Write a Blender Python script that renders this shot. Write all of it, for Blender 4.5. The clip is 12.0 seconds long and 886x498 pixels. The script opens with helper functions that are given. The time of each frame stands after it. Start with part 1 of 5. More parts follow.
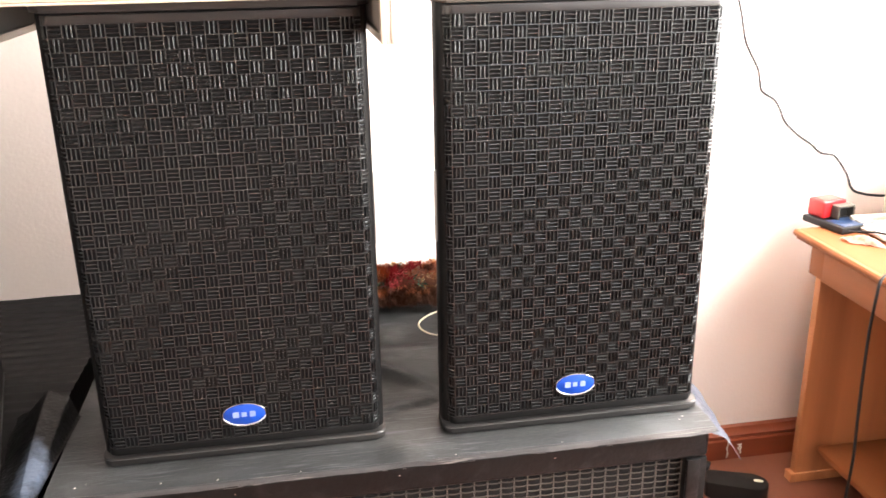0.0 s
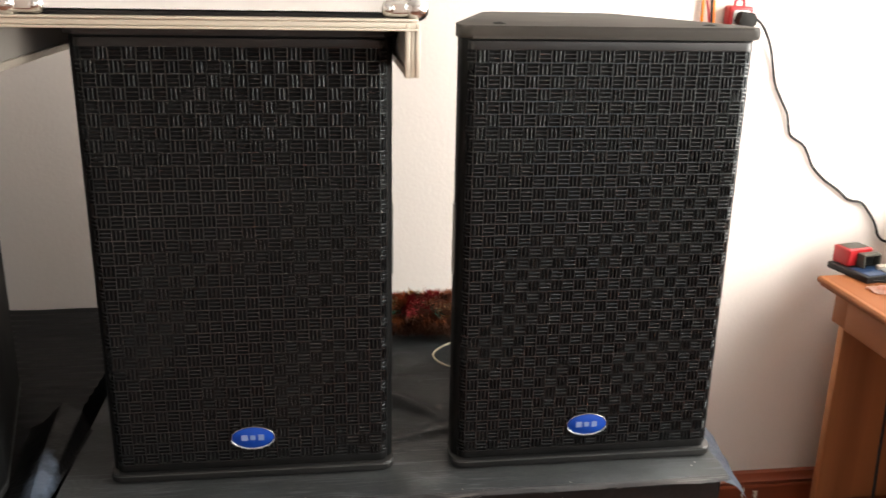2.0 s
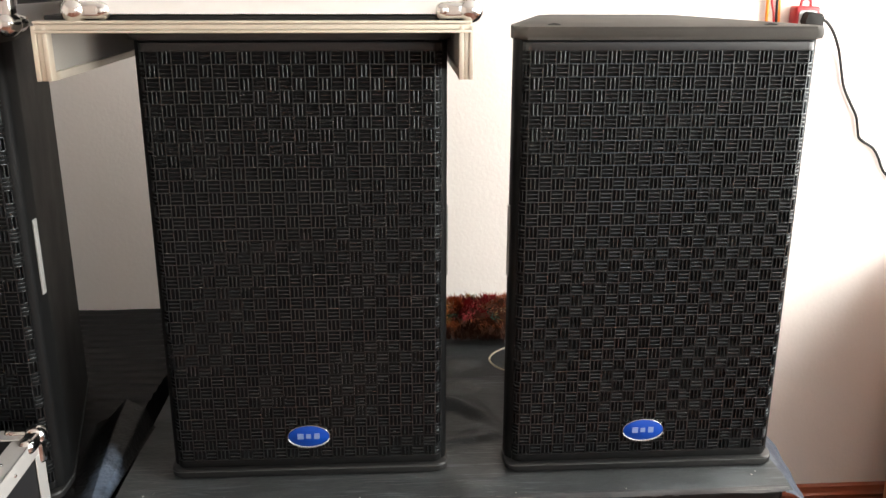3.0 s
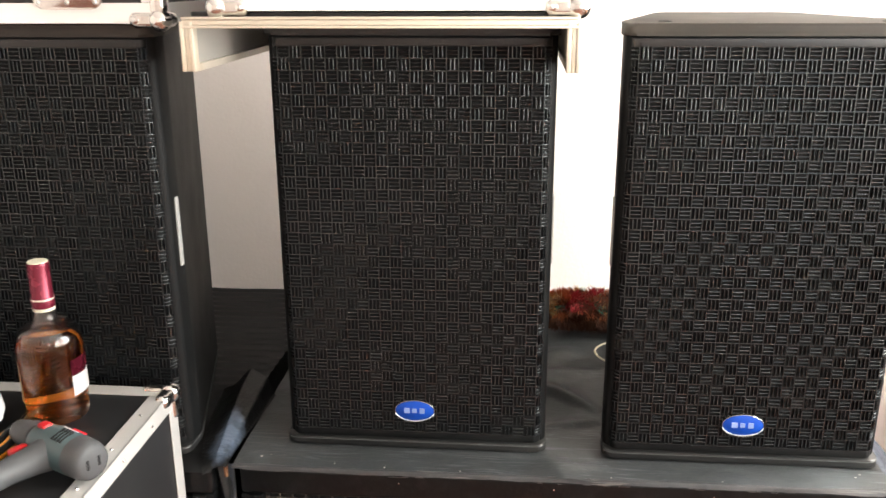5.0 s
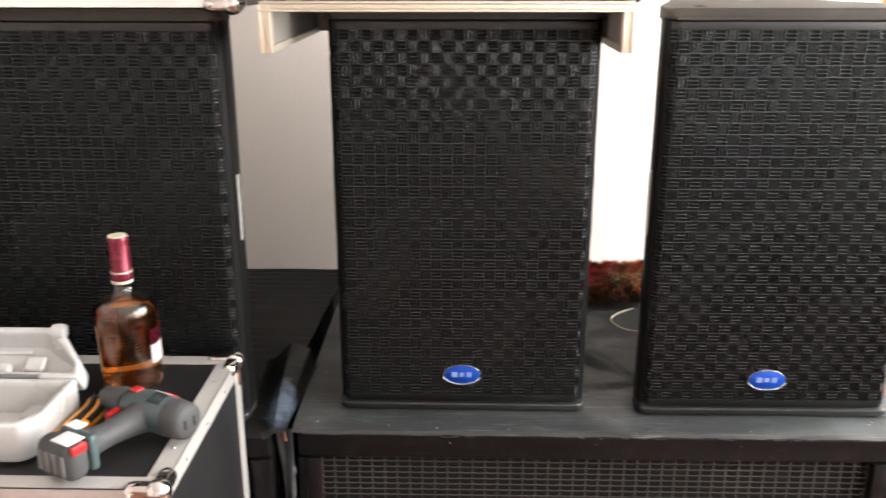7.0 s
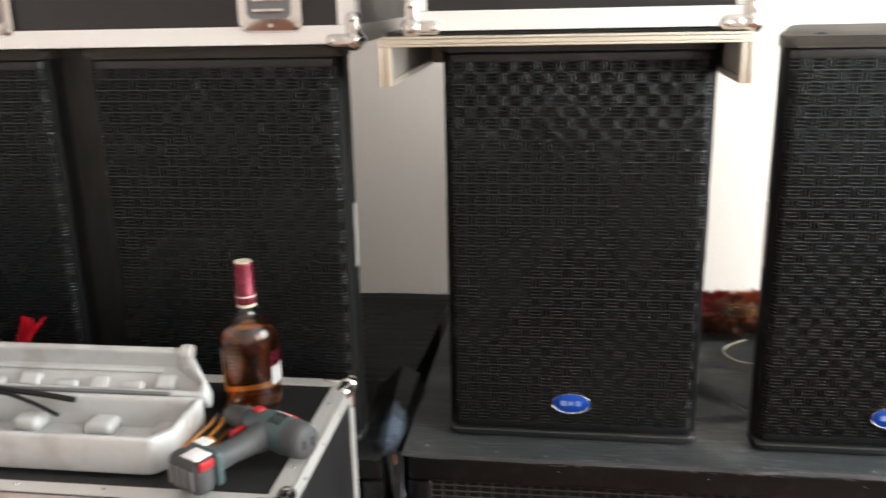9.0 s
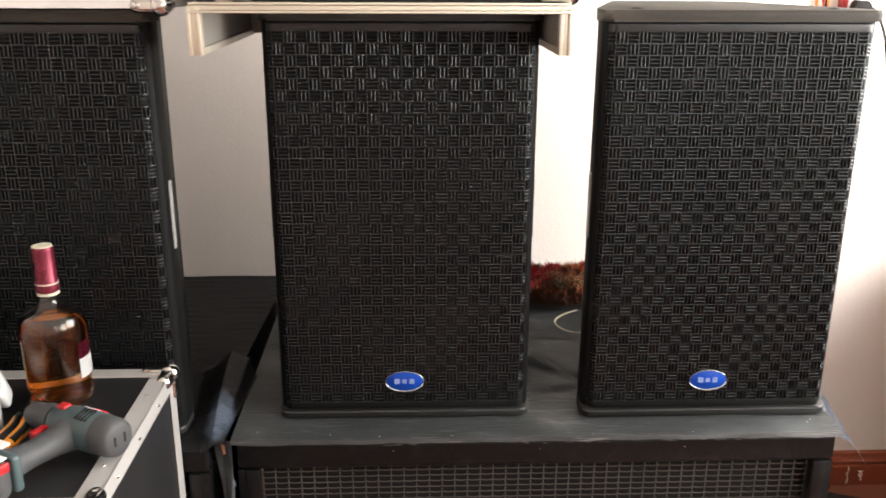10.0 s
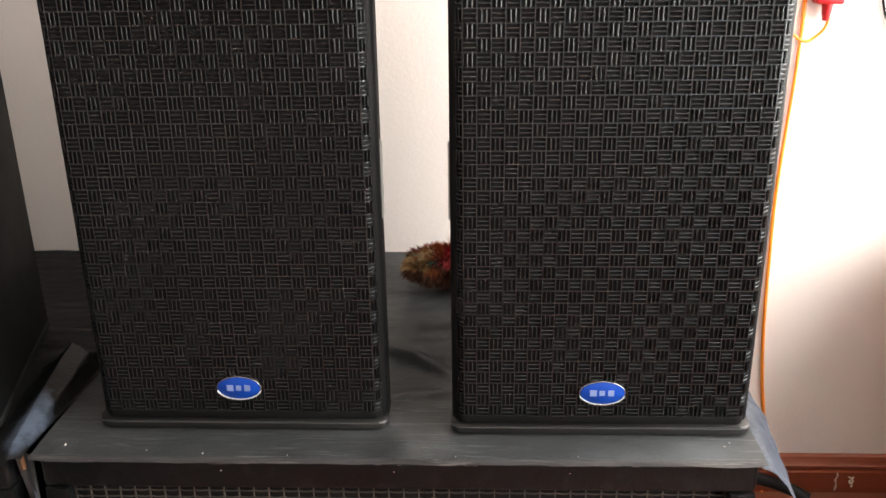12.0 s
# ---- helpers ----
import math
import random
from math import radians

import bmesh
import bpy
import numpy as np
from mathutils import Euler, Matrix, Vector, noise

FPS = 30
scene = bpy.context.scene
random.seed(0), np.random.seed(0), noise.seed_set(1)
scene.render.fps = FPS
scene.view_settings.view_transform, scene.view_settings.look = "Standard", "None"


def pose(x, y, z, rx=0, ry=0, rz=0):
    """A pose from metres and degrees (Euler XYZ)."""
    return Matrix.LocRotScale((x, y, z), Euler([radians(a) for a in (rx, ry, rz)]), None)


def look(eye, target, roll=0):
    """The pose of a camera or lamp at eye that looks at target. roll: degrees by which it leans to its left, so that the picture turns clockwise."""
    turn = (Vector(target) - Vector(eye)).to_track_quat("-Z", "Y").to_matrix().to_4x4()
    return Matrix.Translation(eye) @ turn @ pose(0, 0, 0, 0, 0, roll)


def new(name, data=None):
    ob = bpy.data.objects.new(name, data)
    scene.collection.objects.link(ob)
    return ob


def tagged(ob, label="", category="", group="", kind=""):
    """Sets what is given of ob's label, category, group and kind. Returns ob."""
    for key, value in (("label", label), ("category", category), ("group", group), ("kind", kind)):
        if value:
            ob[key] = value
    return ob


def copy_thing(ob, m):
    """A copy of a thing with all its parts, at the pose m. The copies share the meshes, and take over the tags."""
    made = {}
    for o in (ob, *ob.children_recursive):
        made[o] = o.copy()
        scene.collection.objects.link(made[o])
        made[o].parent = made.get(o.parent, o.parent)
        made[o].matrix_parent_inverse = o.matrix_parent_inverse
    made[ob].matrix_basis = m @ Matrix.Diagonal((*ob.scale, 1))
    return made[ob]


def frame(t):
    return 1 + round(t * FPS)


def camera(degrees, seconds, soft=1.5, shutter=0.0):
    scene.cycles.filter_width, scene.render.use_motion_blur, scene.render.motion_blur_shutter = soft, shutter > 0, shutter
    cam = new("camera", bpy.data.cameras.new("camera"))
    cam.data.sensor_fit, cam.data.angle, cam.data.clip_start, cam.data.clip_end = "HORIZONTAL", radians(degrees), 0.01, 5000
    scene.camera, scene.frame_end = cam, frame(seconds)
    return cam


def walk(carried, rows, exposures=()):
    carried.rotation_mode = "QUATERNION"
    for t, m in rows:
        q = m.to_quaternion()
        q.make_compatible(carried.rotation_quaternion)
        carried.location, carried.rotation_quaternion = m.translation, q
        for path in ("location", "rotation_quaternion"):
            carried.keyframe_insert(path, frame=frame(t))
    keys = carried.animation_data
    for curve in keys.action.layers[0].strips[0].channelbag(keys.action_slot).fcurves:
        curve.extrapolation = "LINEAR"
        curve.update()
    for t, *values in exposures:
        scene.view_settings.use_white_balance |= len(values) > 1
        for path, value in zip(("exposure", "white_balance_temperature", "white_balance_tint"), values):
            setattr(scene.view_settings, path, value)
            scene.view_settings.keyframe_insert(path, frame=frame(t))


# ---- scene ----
cam = camera(53.8, 12.0, soft=1.5, shutter=0.45)
METRES, EYE, TILT, LEAN, TURN = 1.0, 1.453, 0.0, 0.0, -9.6
ROWS = [
    (0.0, 0.0, 0.0, 0.0, -0.32, -19.45, 0.92),
    (0.5, -0.0089, -0.0081, 0.002, -2.79, -18.76, 0.29),
    (1.0, -0.0077, 0.001, 0.0037, -3.37, -18.24, -0.86),
    (1.5, 0.0076, 0.0053, 0.0051, -1.44, -17.93, -1.42),
    (2.0, 0.0132, 0.0037, 0.0112, 2.08, -17.8, -1.07),
    (2.5, 0.0182, -0.0004, 0.0066, 5.27, -17.23, -0.12),
    (2.7, 0.0200, -0.0010, 0.0050, 5.75, -17.3, -0.1),
    (4.3, 0.0860, -0.0040, -0.0160, 12.56, -17.25, 0.18),
    (4.5, 0.0911, -0.0087, -0.0188, 14.77, -17.15, 0.15),
    (5.0, 0.0635, -0.0629, 0.0, 14.39, -17.26, 0.24),
    (5.5, 0.0027, -0.1392, 0.017, 11.65, -17.01, -0.46),
    (6.0, -0.0487, -0.1817, -0.0011, 8.35, -17.21, -1.35),
    (6.5, -0.07, -0.193, -0.0136, 7.32, -17.78, -1.17),
    (7.0, -0.0836, -0.1933, -0.0027, 10.92, -17.92, 0.02),
    (7.2, -0.0950, -0.1990, 0.002, 13.15, -17.55, 0.15),
    (8.0, -0.1120, -0.2130, 0.013, 21.5, -16.75, 0.9),
    (8.4, -0.1130, -0.2160, 0.016, 23.3, -16.6, 1.2),
    (8.8, -0.1080, -0.2165, 0.0165, 21.04, -16.45, 1.32),
    (9.0, -0.0991, -0.2139, 0.012, 17.35, -16.34, 1.31),
    (9.5, -0.0776, -0.1883, 0.0009, 10.74, -16.8, 0.35),
    (10.0, -0.0743, -0.1702, -0.0048, 7.42, -17.76, -0.24),
    (10.5, -0.0229, -0.1265, -0.0092, 5.55, -18.49, 0.17),
    (11.0, 0.1385, 0.0107, -0.0147, 6.71, -18.81, 0.81),
    (11.5, 0.2129, 0.0805, -0.0222, 9.29, -19.53, 1.87),
    (12.0, 0.2255, 0.1526, -0.0487, 11.52, -20.64, 0.76),
]
EXPOSURES = [(0.0, 0.7, 6650, 14), (0.5, 1.06, 6650, 16), (1.0, 0.32, 6650, 13), (1.5, -0.62, 6600, 11), (2.0, -0.9, 6550, 8), (2.5, -0.85, 6400, 7), (4.3, -0.42, 6250, 5), (4.5, -0.42, 6220, 5), (5.0, -0.05, 6460, 7), (5.5, 0.05, 6500, 8), (6.5, 0, 6500, 8), (7.0, -0.2, 6350, 8), (9.0, -0.58, 6120, 4), (9.5, -0.54, 6280, 6), (10.0, -0.48, 6500, 9), (10.5, -0.45, 6500, 10), (11.0, -0.68, 6500, 10), (11.5, -0.58, 6500, 10), (12.0, -0.5, 6500, 10)]
walk(cam, [(t, pose(0, 0, EYE, TILT, LEAN, TURN) @ pose(METRES * x, METRES * y, METRES * z, 90 + pitch, roll, yaw)) for t, x, y, z, yaw, pitch, roll in ROWS], EXPOSURES)

# ---------- daylight ----------
world = bpy.data.worlds.new("sky")
scene.world = world
world.use_nodes = True
wn = world.node_tree.nodes
sky = wn.new("ShaderNodeTexSky")
sky.sky_type = "NISHITA"
sky.sun_disc = False
sky.sun_elevation = radians(48)
sky.sun_rotation = radians(250)
wn["Background"].inputs["Strength"].default_value = 0.12
world.node_tree.links.new(sky.outputs[0], wn["Background"].inputs["Color"])

sun = new("sun", bpy.data.lights.new("sun", "SUN"))
sun.data.energy, sun.data.angle, sun.data.color = 1.2, radians(10), (1, 0.95, 0.88)
sun.matrix_world = look((-3, 1, 5), (0, 0, 0))


def window_light(name, m, w, h, watts, colour):
    lamp = new(name, bpy.data.lights.new(name, "AREA"))
    lamp.data.shape, lamp.data.size, lamp.data.size_y = "RECTANGLE", w, h
    lamp.data.energy, lamp.data.color = watts, colour
    lamp.matrix_world = m
    return lamp


window_light("window_daylight_side", look((1.97, 1.06, 1.66), (0.97, 1.06, 1.48)), 1.60, 1.50, 205, (1.0, 0.965, 0.92))
window_light("window_daylight_near", look((1.97, -0.62, 1.60), (0.97, -0.62, 1.50)), 1.24, 1.20, 64, (1.0, 0.94, 0.875))
window_light("window_daylight_front", look((1.60, -2.62, 1.70), (1.30, -1.5, 1.72)), 0.60, 1.1, 19, (0.82, 0.91, 1.0))


# ---------- materials ----------
def surface(name, colour, rough=0.5, metal=0.0, vary=0.12, scale=8.0, fine=90.0, bump=0.15, dist=0.001, spread=0.12,
            second=None, amount=0.4, patch=3.0, stretch=(1, 1, 1), coat=0.0, spec=0.5):
    """Principled surface with two scales of colour variation, uneven gloss and fine relief."""
    mat = bpy.data.materials.new(name)
    mat.use_nodes = True
    nt = mat.node_tree
    n, l = nt.nodes, nt.links
    p = n["Principled BSDF"]
    tc = n.new("ShaderNodeTexCoord")
    mp = n.new("ShaderNodeMapping")
    mp.inputs["Scale"].default_value = stretch
    l.new(tc.outputs["Object"], mp.inputs["Vector"])

    def grain(sc, detail=4.0):
        t = n.new("ShaderNodeTexNoise")
        t.inputs["Scale"].default_value = sc
        t.inputs["Detail"].default_value = detail
        l.new(mp.outputs["Vector"], t.inputs["Vector"])
        return t

    big, small = grain(scale), grain(fine, 3.0)
    ramp = n.new("ShaderNodeMix")
    ramp.data_type = "RGBA"
    c = Vector(colour)
    lo, hi = c * (1 - vary), c * (1 + vary)
    ramp.inputs["A"].default_value = (*lo, 1)
    ramp.inputs["B"].default_value = (*[min(1, v) for v in hi], 1)
    mixn = n.new("ShaderNodeMath")
    mixn.operation = "MULTIPLY_ADD"
    l.new(small.outputs["Fac"], mixn.inputs[0])
    mixn.inputs[1].default_value = 0.45
    half = n.new("ShaderNodeMath")
    half.operation = "MULTIPLY"
    half.inputs[1].default_value = 0.55
    l.new(big.outputs["Fac"], half.inputs[0])
    l.new(half.outputs[0], mixn.inputs[2])
    l.new(mixn.outputs[0], ramp.inputs["Factor"])
    out = ramp.outputs["Result"]
    if second:
        pt = grain(patch, 6.0)
        cr = n.new("ShaderNodeMapRange")
        cr.inputs["From Min"].default_value, cr.inputs["From Max"].default_value = 0.52, 0.72
        cr.inputs["To Max"].default_value = amount
        l.new(pt.outputs["Fac"], cr.inputs["Value"])
        mx = n.new("ShaderNodeMix")
        mx.data_type = "RGBA"
        l.new(cr.outputs["Result"], mx.inputs["Factor"])
        l.new(out, mx.inputs["A"])
        mx.inputs["B"].default_value = (*second, 1)
        out = mx.outputs["Result"]
    l.new(out, p.inputs["Base Color"])
    rr = n.new("ShaderNodeMapRange")
    rr.inputs["To Min"].default_value = max(0.02, rough - spread)
    rr.inputs["To Max"].default_value = min(1, rough + spread)
    l.new(big.outputs["Fac"], rr.inputs["Value"])
    l.new(rr.outputs["Result"], p.inputs["Roughness"])
    p.inputs["Metallic"].default_value = metal
    p.inputs["Coat Weight"].default_value = coat
    p.inputs["Specular IOR Level"].default_value = spec
    if bump:
        b = n.new("ShaderNodeBump")
        b.inputs["Strength"].default_value, b.inputs["Distance"].default_value = bump, dist
        l.new(small.outputs["Fac"], b.inputs["Height"])
        l.new(b.outputs["Normal"], p.inputs["Normal"])
    return mat


def vinyl(name, base, dust, scrape):
    """Black sheet with dull dusty areas, pale scrapes along its length, soft crumples and uneven gloss."""
    mat = surface(name, base, 0.36, 0, 0.55, 6, 260, 0.6, 0.0012, 0.18, dust, 0.85, 7.0, (0.55, 1, 1))
    nt = mat.node_tree
    n, l = nt.nodes, nt.links
    p = n["Principled BSDF"]
    tc = n.new("ShaderNodeTexCoord")

    def stretched(scale, sc, detail=3.0, twist=0.0):
        mp = n.new("ShaderNodeMapping")
        mp.inputs["Scale"].default_value = scale
        l.new(tc.outputs["Object"], mp.inputs["Vector"])
        t = n.new("ShaderNodeTexNoise")
        t.inputs["Scale"].default_value, t.inputs["Detail"].default_value = sc, detail
        t.inputs["Distortion"].default_value = twist
        l.new(mp.outputs["Vector"], t.inputs["Vector"])
        return t

    def span(src, lo, hi, top):
        r = n.new("ShaderNodeMapRange")
        r.inputs["From Min"].default_value, r.inputs["From Max"].default_value = lo, hi
        r.inputs["To Max"].default_value = top
        l.new(src, r.inputs["Value"])
        return r.outputs["Result"]
    # scrapes run along the sheet and gather in patches
    streak = span(stretched((0.05, 1, 1), 230, 5).outputs["Fac"], 0.57, 0.63, 0.42)
    patch = span(stretched((0.6, 1.4, 1), 6, 4).outputs["Fac"], 0.45, 0.62, 1.0)
    both = n.new("ShaderNodeMath")
    both.operation = "MULTIPLY"
    l.new(streak, both.inputs[0])
    l.new(patch, both.inputs[1])
    old = p.inputs["Base Color"].links[0].from_socket
    mx = n.new("ShaderNodeMix")
    mx.data_type = "RGBA"
    l.new(both.outputs[0], mx.inputs["Factor"])
    l.new(old, mx.inputs["A"])
    mx.inputs["B"].default_value = (*scrape, 1)
    l.new(mx.outputs["Result"], p.inputs["Base Color"])
    # crumples
    b = n.new("ShaderNodeBump")
    b.inputs["Strength"].default_value, b.inputs["Distance"].default_value = 0.55, 0.008
    l.new(stretched((0.55, 1.2, 1), 14, 3.0, 0.5).outputs["Fac"], b.inputs["Height"])
    fine = p.inputs["Normal"].links[0].from_node
    l.new(b.outputs["Normal"], fine.inputs["Normal"])
    return mat


def wood(name, light, dark, along="Y", rough=0.42, freq=9.0):
    """Grain in streaks along one axis."""
    st = {"X": (0.06, 1, 1), "Y": (1, 0.06, 1), "Z": (1, 1, 0.06)}[along]
    mat = surface(name, light, rough, 0, 0.1, freq * 2.2, 160, 0.12, 0.0006, 0.1, dark, 0.75, freq, st, 0.12)
    return mat


def clear(name, colour, rough=0.02, ior=1.45):
    mat = bpy.data.materials.new(name)
    mat.use_nodes = True
    p = mat.node_tree.nodes["Principled BSDF"]
    p.inputs["Base Color"].default_value = (*colour, 1)
    p.inputs["Roughness"].default_value, p.inputs["IOR"].default_value = rough, ior
    p.inputs["Transmission Weight"].default_value = 1
    return mat


M_WALL = surface("white_plaster", (0.81, 0.742, 0.692), 0.75, 0, 0.03, 2.5, 110, 0.35, 0.0016, 0.08, (0.70, 0.62, 0.57), 0.25, 1.2)
M_CEIL = surface("white_ceiling_paint", (0.8, 0.79, 0.77), 0.85, 0, 0.03, 2, 60, 0.3, 0.002)
M_FLOOR = surface("red_brown_floor", (0.205, 0.074, 0.042), 0.42, 0, 0.18, 3.0, 60, 0.15, 0.001, 0.12, (0.16, 0.050, 0.027), 0.5, 6, (1, 0.2, 1), 0.15)
M_BASE = wood("red_brown_baseboard", (0.24, 0.058, 0.024), (0.13, 0.028, 0.014), "X", 0.35, 7)
M_PAINT = surface("spilt_white_paint", (0.72, 0.68, 0.62), 0.6, 0, 0.1)
# Desktop darkened against the window glare, uprights lightened: light put into the pine's colour.
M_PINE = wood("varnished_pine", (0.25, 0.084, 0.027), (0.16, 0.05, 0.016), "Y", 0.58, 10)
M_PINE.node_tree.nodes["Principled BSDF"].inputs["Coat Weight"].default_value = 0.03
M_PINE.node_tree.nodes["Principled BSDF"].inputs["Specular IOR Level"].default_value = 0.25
# Lighter copy of the pine, its colour making up for dim light below.
M_PINE_UP = wood("varnished_pine_upright_lightened", (0.50, 0.215, 0.088), (0.31, 0.115, 0.044), "Z", 0.42, 10)
M_KNOB = wood("pale_pine", (0.62, 0.42, 0.22), (0.5, 0.3, 0.14), "X", 0.35, 14)
M_CAB = surface("black_textured_paint", (0.0042, 0.0045, 0.0047), 0.56, 0, 0.25, 12, 420, 0.35, 0.0006, 0.1, (0.010, 0.0102, 0.010), 0.4, 5, spec=0.17)
M_LID = surface("dusty_black_plastic", (0.042, 0.038, 0.033), 0.66, 0, 0.2, 9, 300, 0.2, 0.0006, 0.1, (0.085, 0.076, 0.064), 0.6, 6, spec=0.25)
M_TRIM = surface("black_moulded_plastic", (0.012, 0.0122, 0.0125), 0.38, 0, 0.2, 9, 300, 0.15, 0.0004, 0.1, (0.038, 0.037, 0.034), 0.35, 7)
M_GRILLE = surface("black_coated_steel_grille", (0.0078, 0.0085, 0.0092), 0.27, 0, 0.25, 6, 350, 0.10, 0.0003, 0.07, (0.015, 0.0160, 0.0170), 0.4, 5, spec=0.54)
M_GRILLE.node_tree.nodes["Principled BSDF"].inputs["Specular Tint"].default_value = (0.90, 0.985, 1.0, 1)
M_GAUZE = surface("dark_grey_gauze", (0.0092, 0.0095, 0.0097), 0.8, 0, 0.3, 40, 700, 0.5, 0.0006, 0.1, spec=0.15)
# Pale grey for the caps' painted highlight line and the rail's rubbed paint.
M_RIM = surface("pale_highlight_and_rub", (0.085, 0.088, 0.09), 0.30, 0, 0.35, 14, 200, 0.2, 0.0004, 0.1, (0.03, 0.03, 0.03), 0.6, 18)
M_FOAM = surface("black_foam", (0.006, 0.006, 0.0065), 0.95, 0, 0.3, 30, 300, 0.3, 0.001)
M_STRIP = surface("grey_side_strip", (0.30, 0.30, 0.29), 0.4, 0, 0.12, 20, 200, 0.1, 0.0004)
M_BLUE = surface("blue_enamel", (0.003, 0.048, 0.34), 0.42, 0, 0.1, 60, 400, 0.05, 0.0002, 0.06, spec=0.25)
M_CHROME = surface("chrome", (0.70, 0.69, 0.67), 0.14, 1.0, 0.06, 30, 300, 0.06, 0.0003, 0.07)
M_BADGE = surface("polished_steel", (0.36, 0.36, 0.35), 0.22, 1.0, 0.06, 30, 300, 0.06, 0.0003, 0.07)
M_EMBLEM = surface("pale_blue_print", (0.20, 0.27, 0.50), 0.5, 0, 0.04, 60, 300, 0.0)
M_WHITE = surface("white_print", (0.78, 0.78, 0.78), 0.5, 0, 0.04, 60, 300, 0.0)
M_ALU = surface("brushed_aluminium", (0.66, 0.65, 0.63), 0.45, 0.5, 0.08, 6, 240, 0.15, 0.0003, 0.1, (0.62, 0.60, 0.56), 0.35, 6, (0.2, 1, 1))
# Paler aluminium copy: the window light on the upper cases is put into colour.
M_ALU_LIT = surface("window_lit_aluminium", (0.88, 0.87, 0.85), 0.5, 0.15, 0.05, 6, 240, 0.15, 0.0003, 0.1, (0.74, 0.71, 0.66), 0.35, 6, (0.2, 1, 1))
M_CREAM = surface("cream_aluminium_profile", (0.70, 0.645, 0.54), 0.42, 0.35, 0.1, 8, 200, 0.15, 0.0004, 0.1, (0.45, 0.34, 0.21), 0.55, 9, (0.12, 1, 1))
M_PANEL = surface("black_laminate", (0.016, 0.016, 0.017), 0.38, 0, 0.2, 8, 260, 0.15, 0.0004, 0.1, (0.035, 0.034, 0.032), 0.4, 5)
M_LINER = surface("grey_case_lining", (0.36, 0.345, 0.31), 0.8, 0, 0.1, 20, 250, 0.3, 0.001)
M_SUB = surface("black_worn_paint", (0.0062, 0.0066, 0.0070), 0.34, 0, 0.3, 14, 90, 0.6, 0.002, 0.16, (0.022, 0.0225, 0.023), 0.6, 26, spec=0.22)
M_MESH = surface("dusty_steel_mesh", (0.058, 0.055, 0.050), 0.5, 0.15, 0.2, 10, 300, 0.1, 0.0003, 0.1, (0.13, 0.12, 0.10), 0.5, 6)
M_VINYL = vinyl("black_vinyl_sheet", (0.084, 0.091, 0.093), (0.20, 0.214, 0.222), (0.30, 0.31, 0.34))
M_HEM = vinyl("worn_vinyl_edge", (0.075, 0.076, 0.080), (0.20, 0.195, 0.19), (0.50, 0.47, 0.43))
M_GLOSS = surface("glossy_black_vinyl", (0.007, 0.007, 0.0075), 0.38, 0, 0.3, 9, 150, 0.6, 0.003, 0.12, (0.040, 0.041, 0.044), 0.6, 16, coat=0.1)


def sheen_patch(mat, centre, size, colour):
    """A soft reflected sheen, painted as colour round one spot of the surface."""
    n, l = mat.node_tree.nodes, mat.node_tree.links
    p = n["Principled BSDF"]
    tc, mp, gr = n.new("ShaderNodeTexCoord"), n.new("ShaderNodeMapping"), n.new("ShaderNodeTexGradient")
    mp.vector_type = "TEXTURE"
    mp.inputs["Location"].default_value, mp.inputs["Scale"].default_value = centre, size
    gr.gradient_type = "SPHERICAL"
    l.new(tc.outputs["Object"], mp.inputs["Vector"])
    l.new(mp.outputs["Vector"], gr.inputs["Vector"])
    t = n.new("ShaderNodeTexNoise")
    t.inputs["Scale"].default_value, t.inputs["Detail"].default_value = 38, 6
    l.new(tc.outputs["Object"], t.inputs["Vector"])
    ad = n.new("ShaderNodeMath")
    ad.operation = "MULTIPLY_ADD"
    l.new(t.outputs["Fac"], ad.inputs[0])
    ad.inputs[1].default_value = 0.9
    l.new(gr.outputs["Fac"], ad.inputs[2])
    r = n.new("ShaderNodeMapRange")
    r.inputs["From Min"].default_value, r.inputs["From Max"].default_value = 0.62, 1.1
    r.inputs["To Max"].default_value = 0.9
    l.new(ad.outputs[0], r.inputs["Value"])
    mx = n.new("ShaderNodeMix")
    mx.data_type = "RGBA"
    old = p.inputs["Base Color"].links[0].from_socket
    l.new(r.outputs["Result"], mx.inputs["Factor"])
    l.new(old, mx.inputs["A"])
    mx.inputs["B"].default_value = (*colour, 1)
    l.new(mx.outputs["Result"], p.inputs["Base Color"])


# Blue-grey patch paints the sky's reflection into the fold's colour.
sheen_patch(M_GLOSS, (-0.448, 1.262, 0.69), (0.034, 0.11, 0.06), (0.20, 0.26, 0.36))
# Paler than the sheet: window sheen in its colour, besides the scuffs.
M_CORNER = vinyl("sheen_scuffed_vinyl", (0.085, 0.10, 0.13), (0.22, 0.245, 0.29), (0.42, 0.44, 0.47))
M_VINYL_BACK = surface("ribbed_black_cover", (0.013, 0.013, 0.014), 0.5, 0, 0.3, 9, 120, 0.5, 0.0012, 0.08, (0.03, 0.03, 0.03), 0.4, 10, (0.12, 1, 1))
M_RUST = surface("frayed_brown_edge", (0.16, 0.07, 0.03), 0.8, 0, 0.4, 60, 400, 0.3)
M_GLASS = clear("bottle_glass", (0.98, 0.99, 0.97), 0.015, 1.48)
M_WHISKY = clear("amber_liquid", (0.90, 0.27, 0.04), 0.0, 1.34)
M_CAP = surface("dark_red_foil", (0.15, 0.013, 0.03), 0.28, 0.5, 0.15, 40, 300, 0.15, 0.0003)
M_PALE = surface("pale_paper_label", (0.62, 0.60, 0.47), 0.6, 0, 0.1, 60, 300, 0.1)
M_RED = surface("red_plastic", (0.40, 0.014, 0.018), 0.33, 0, 0.12, 20, 260, 0.08, 0.0003)
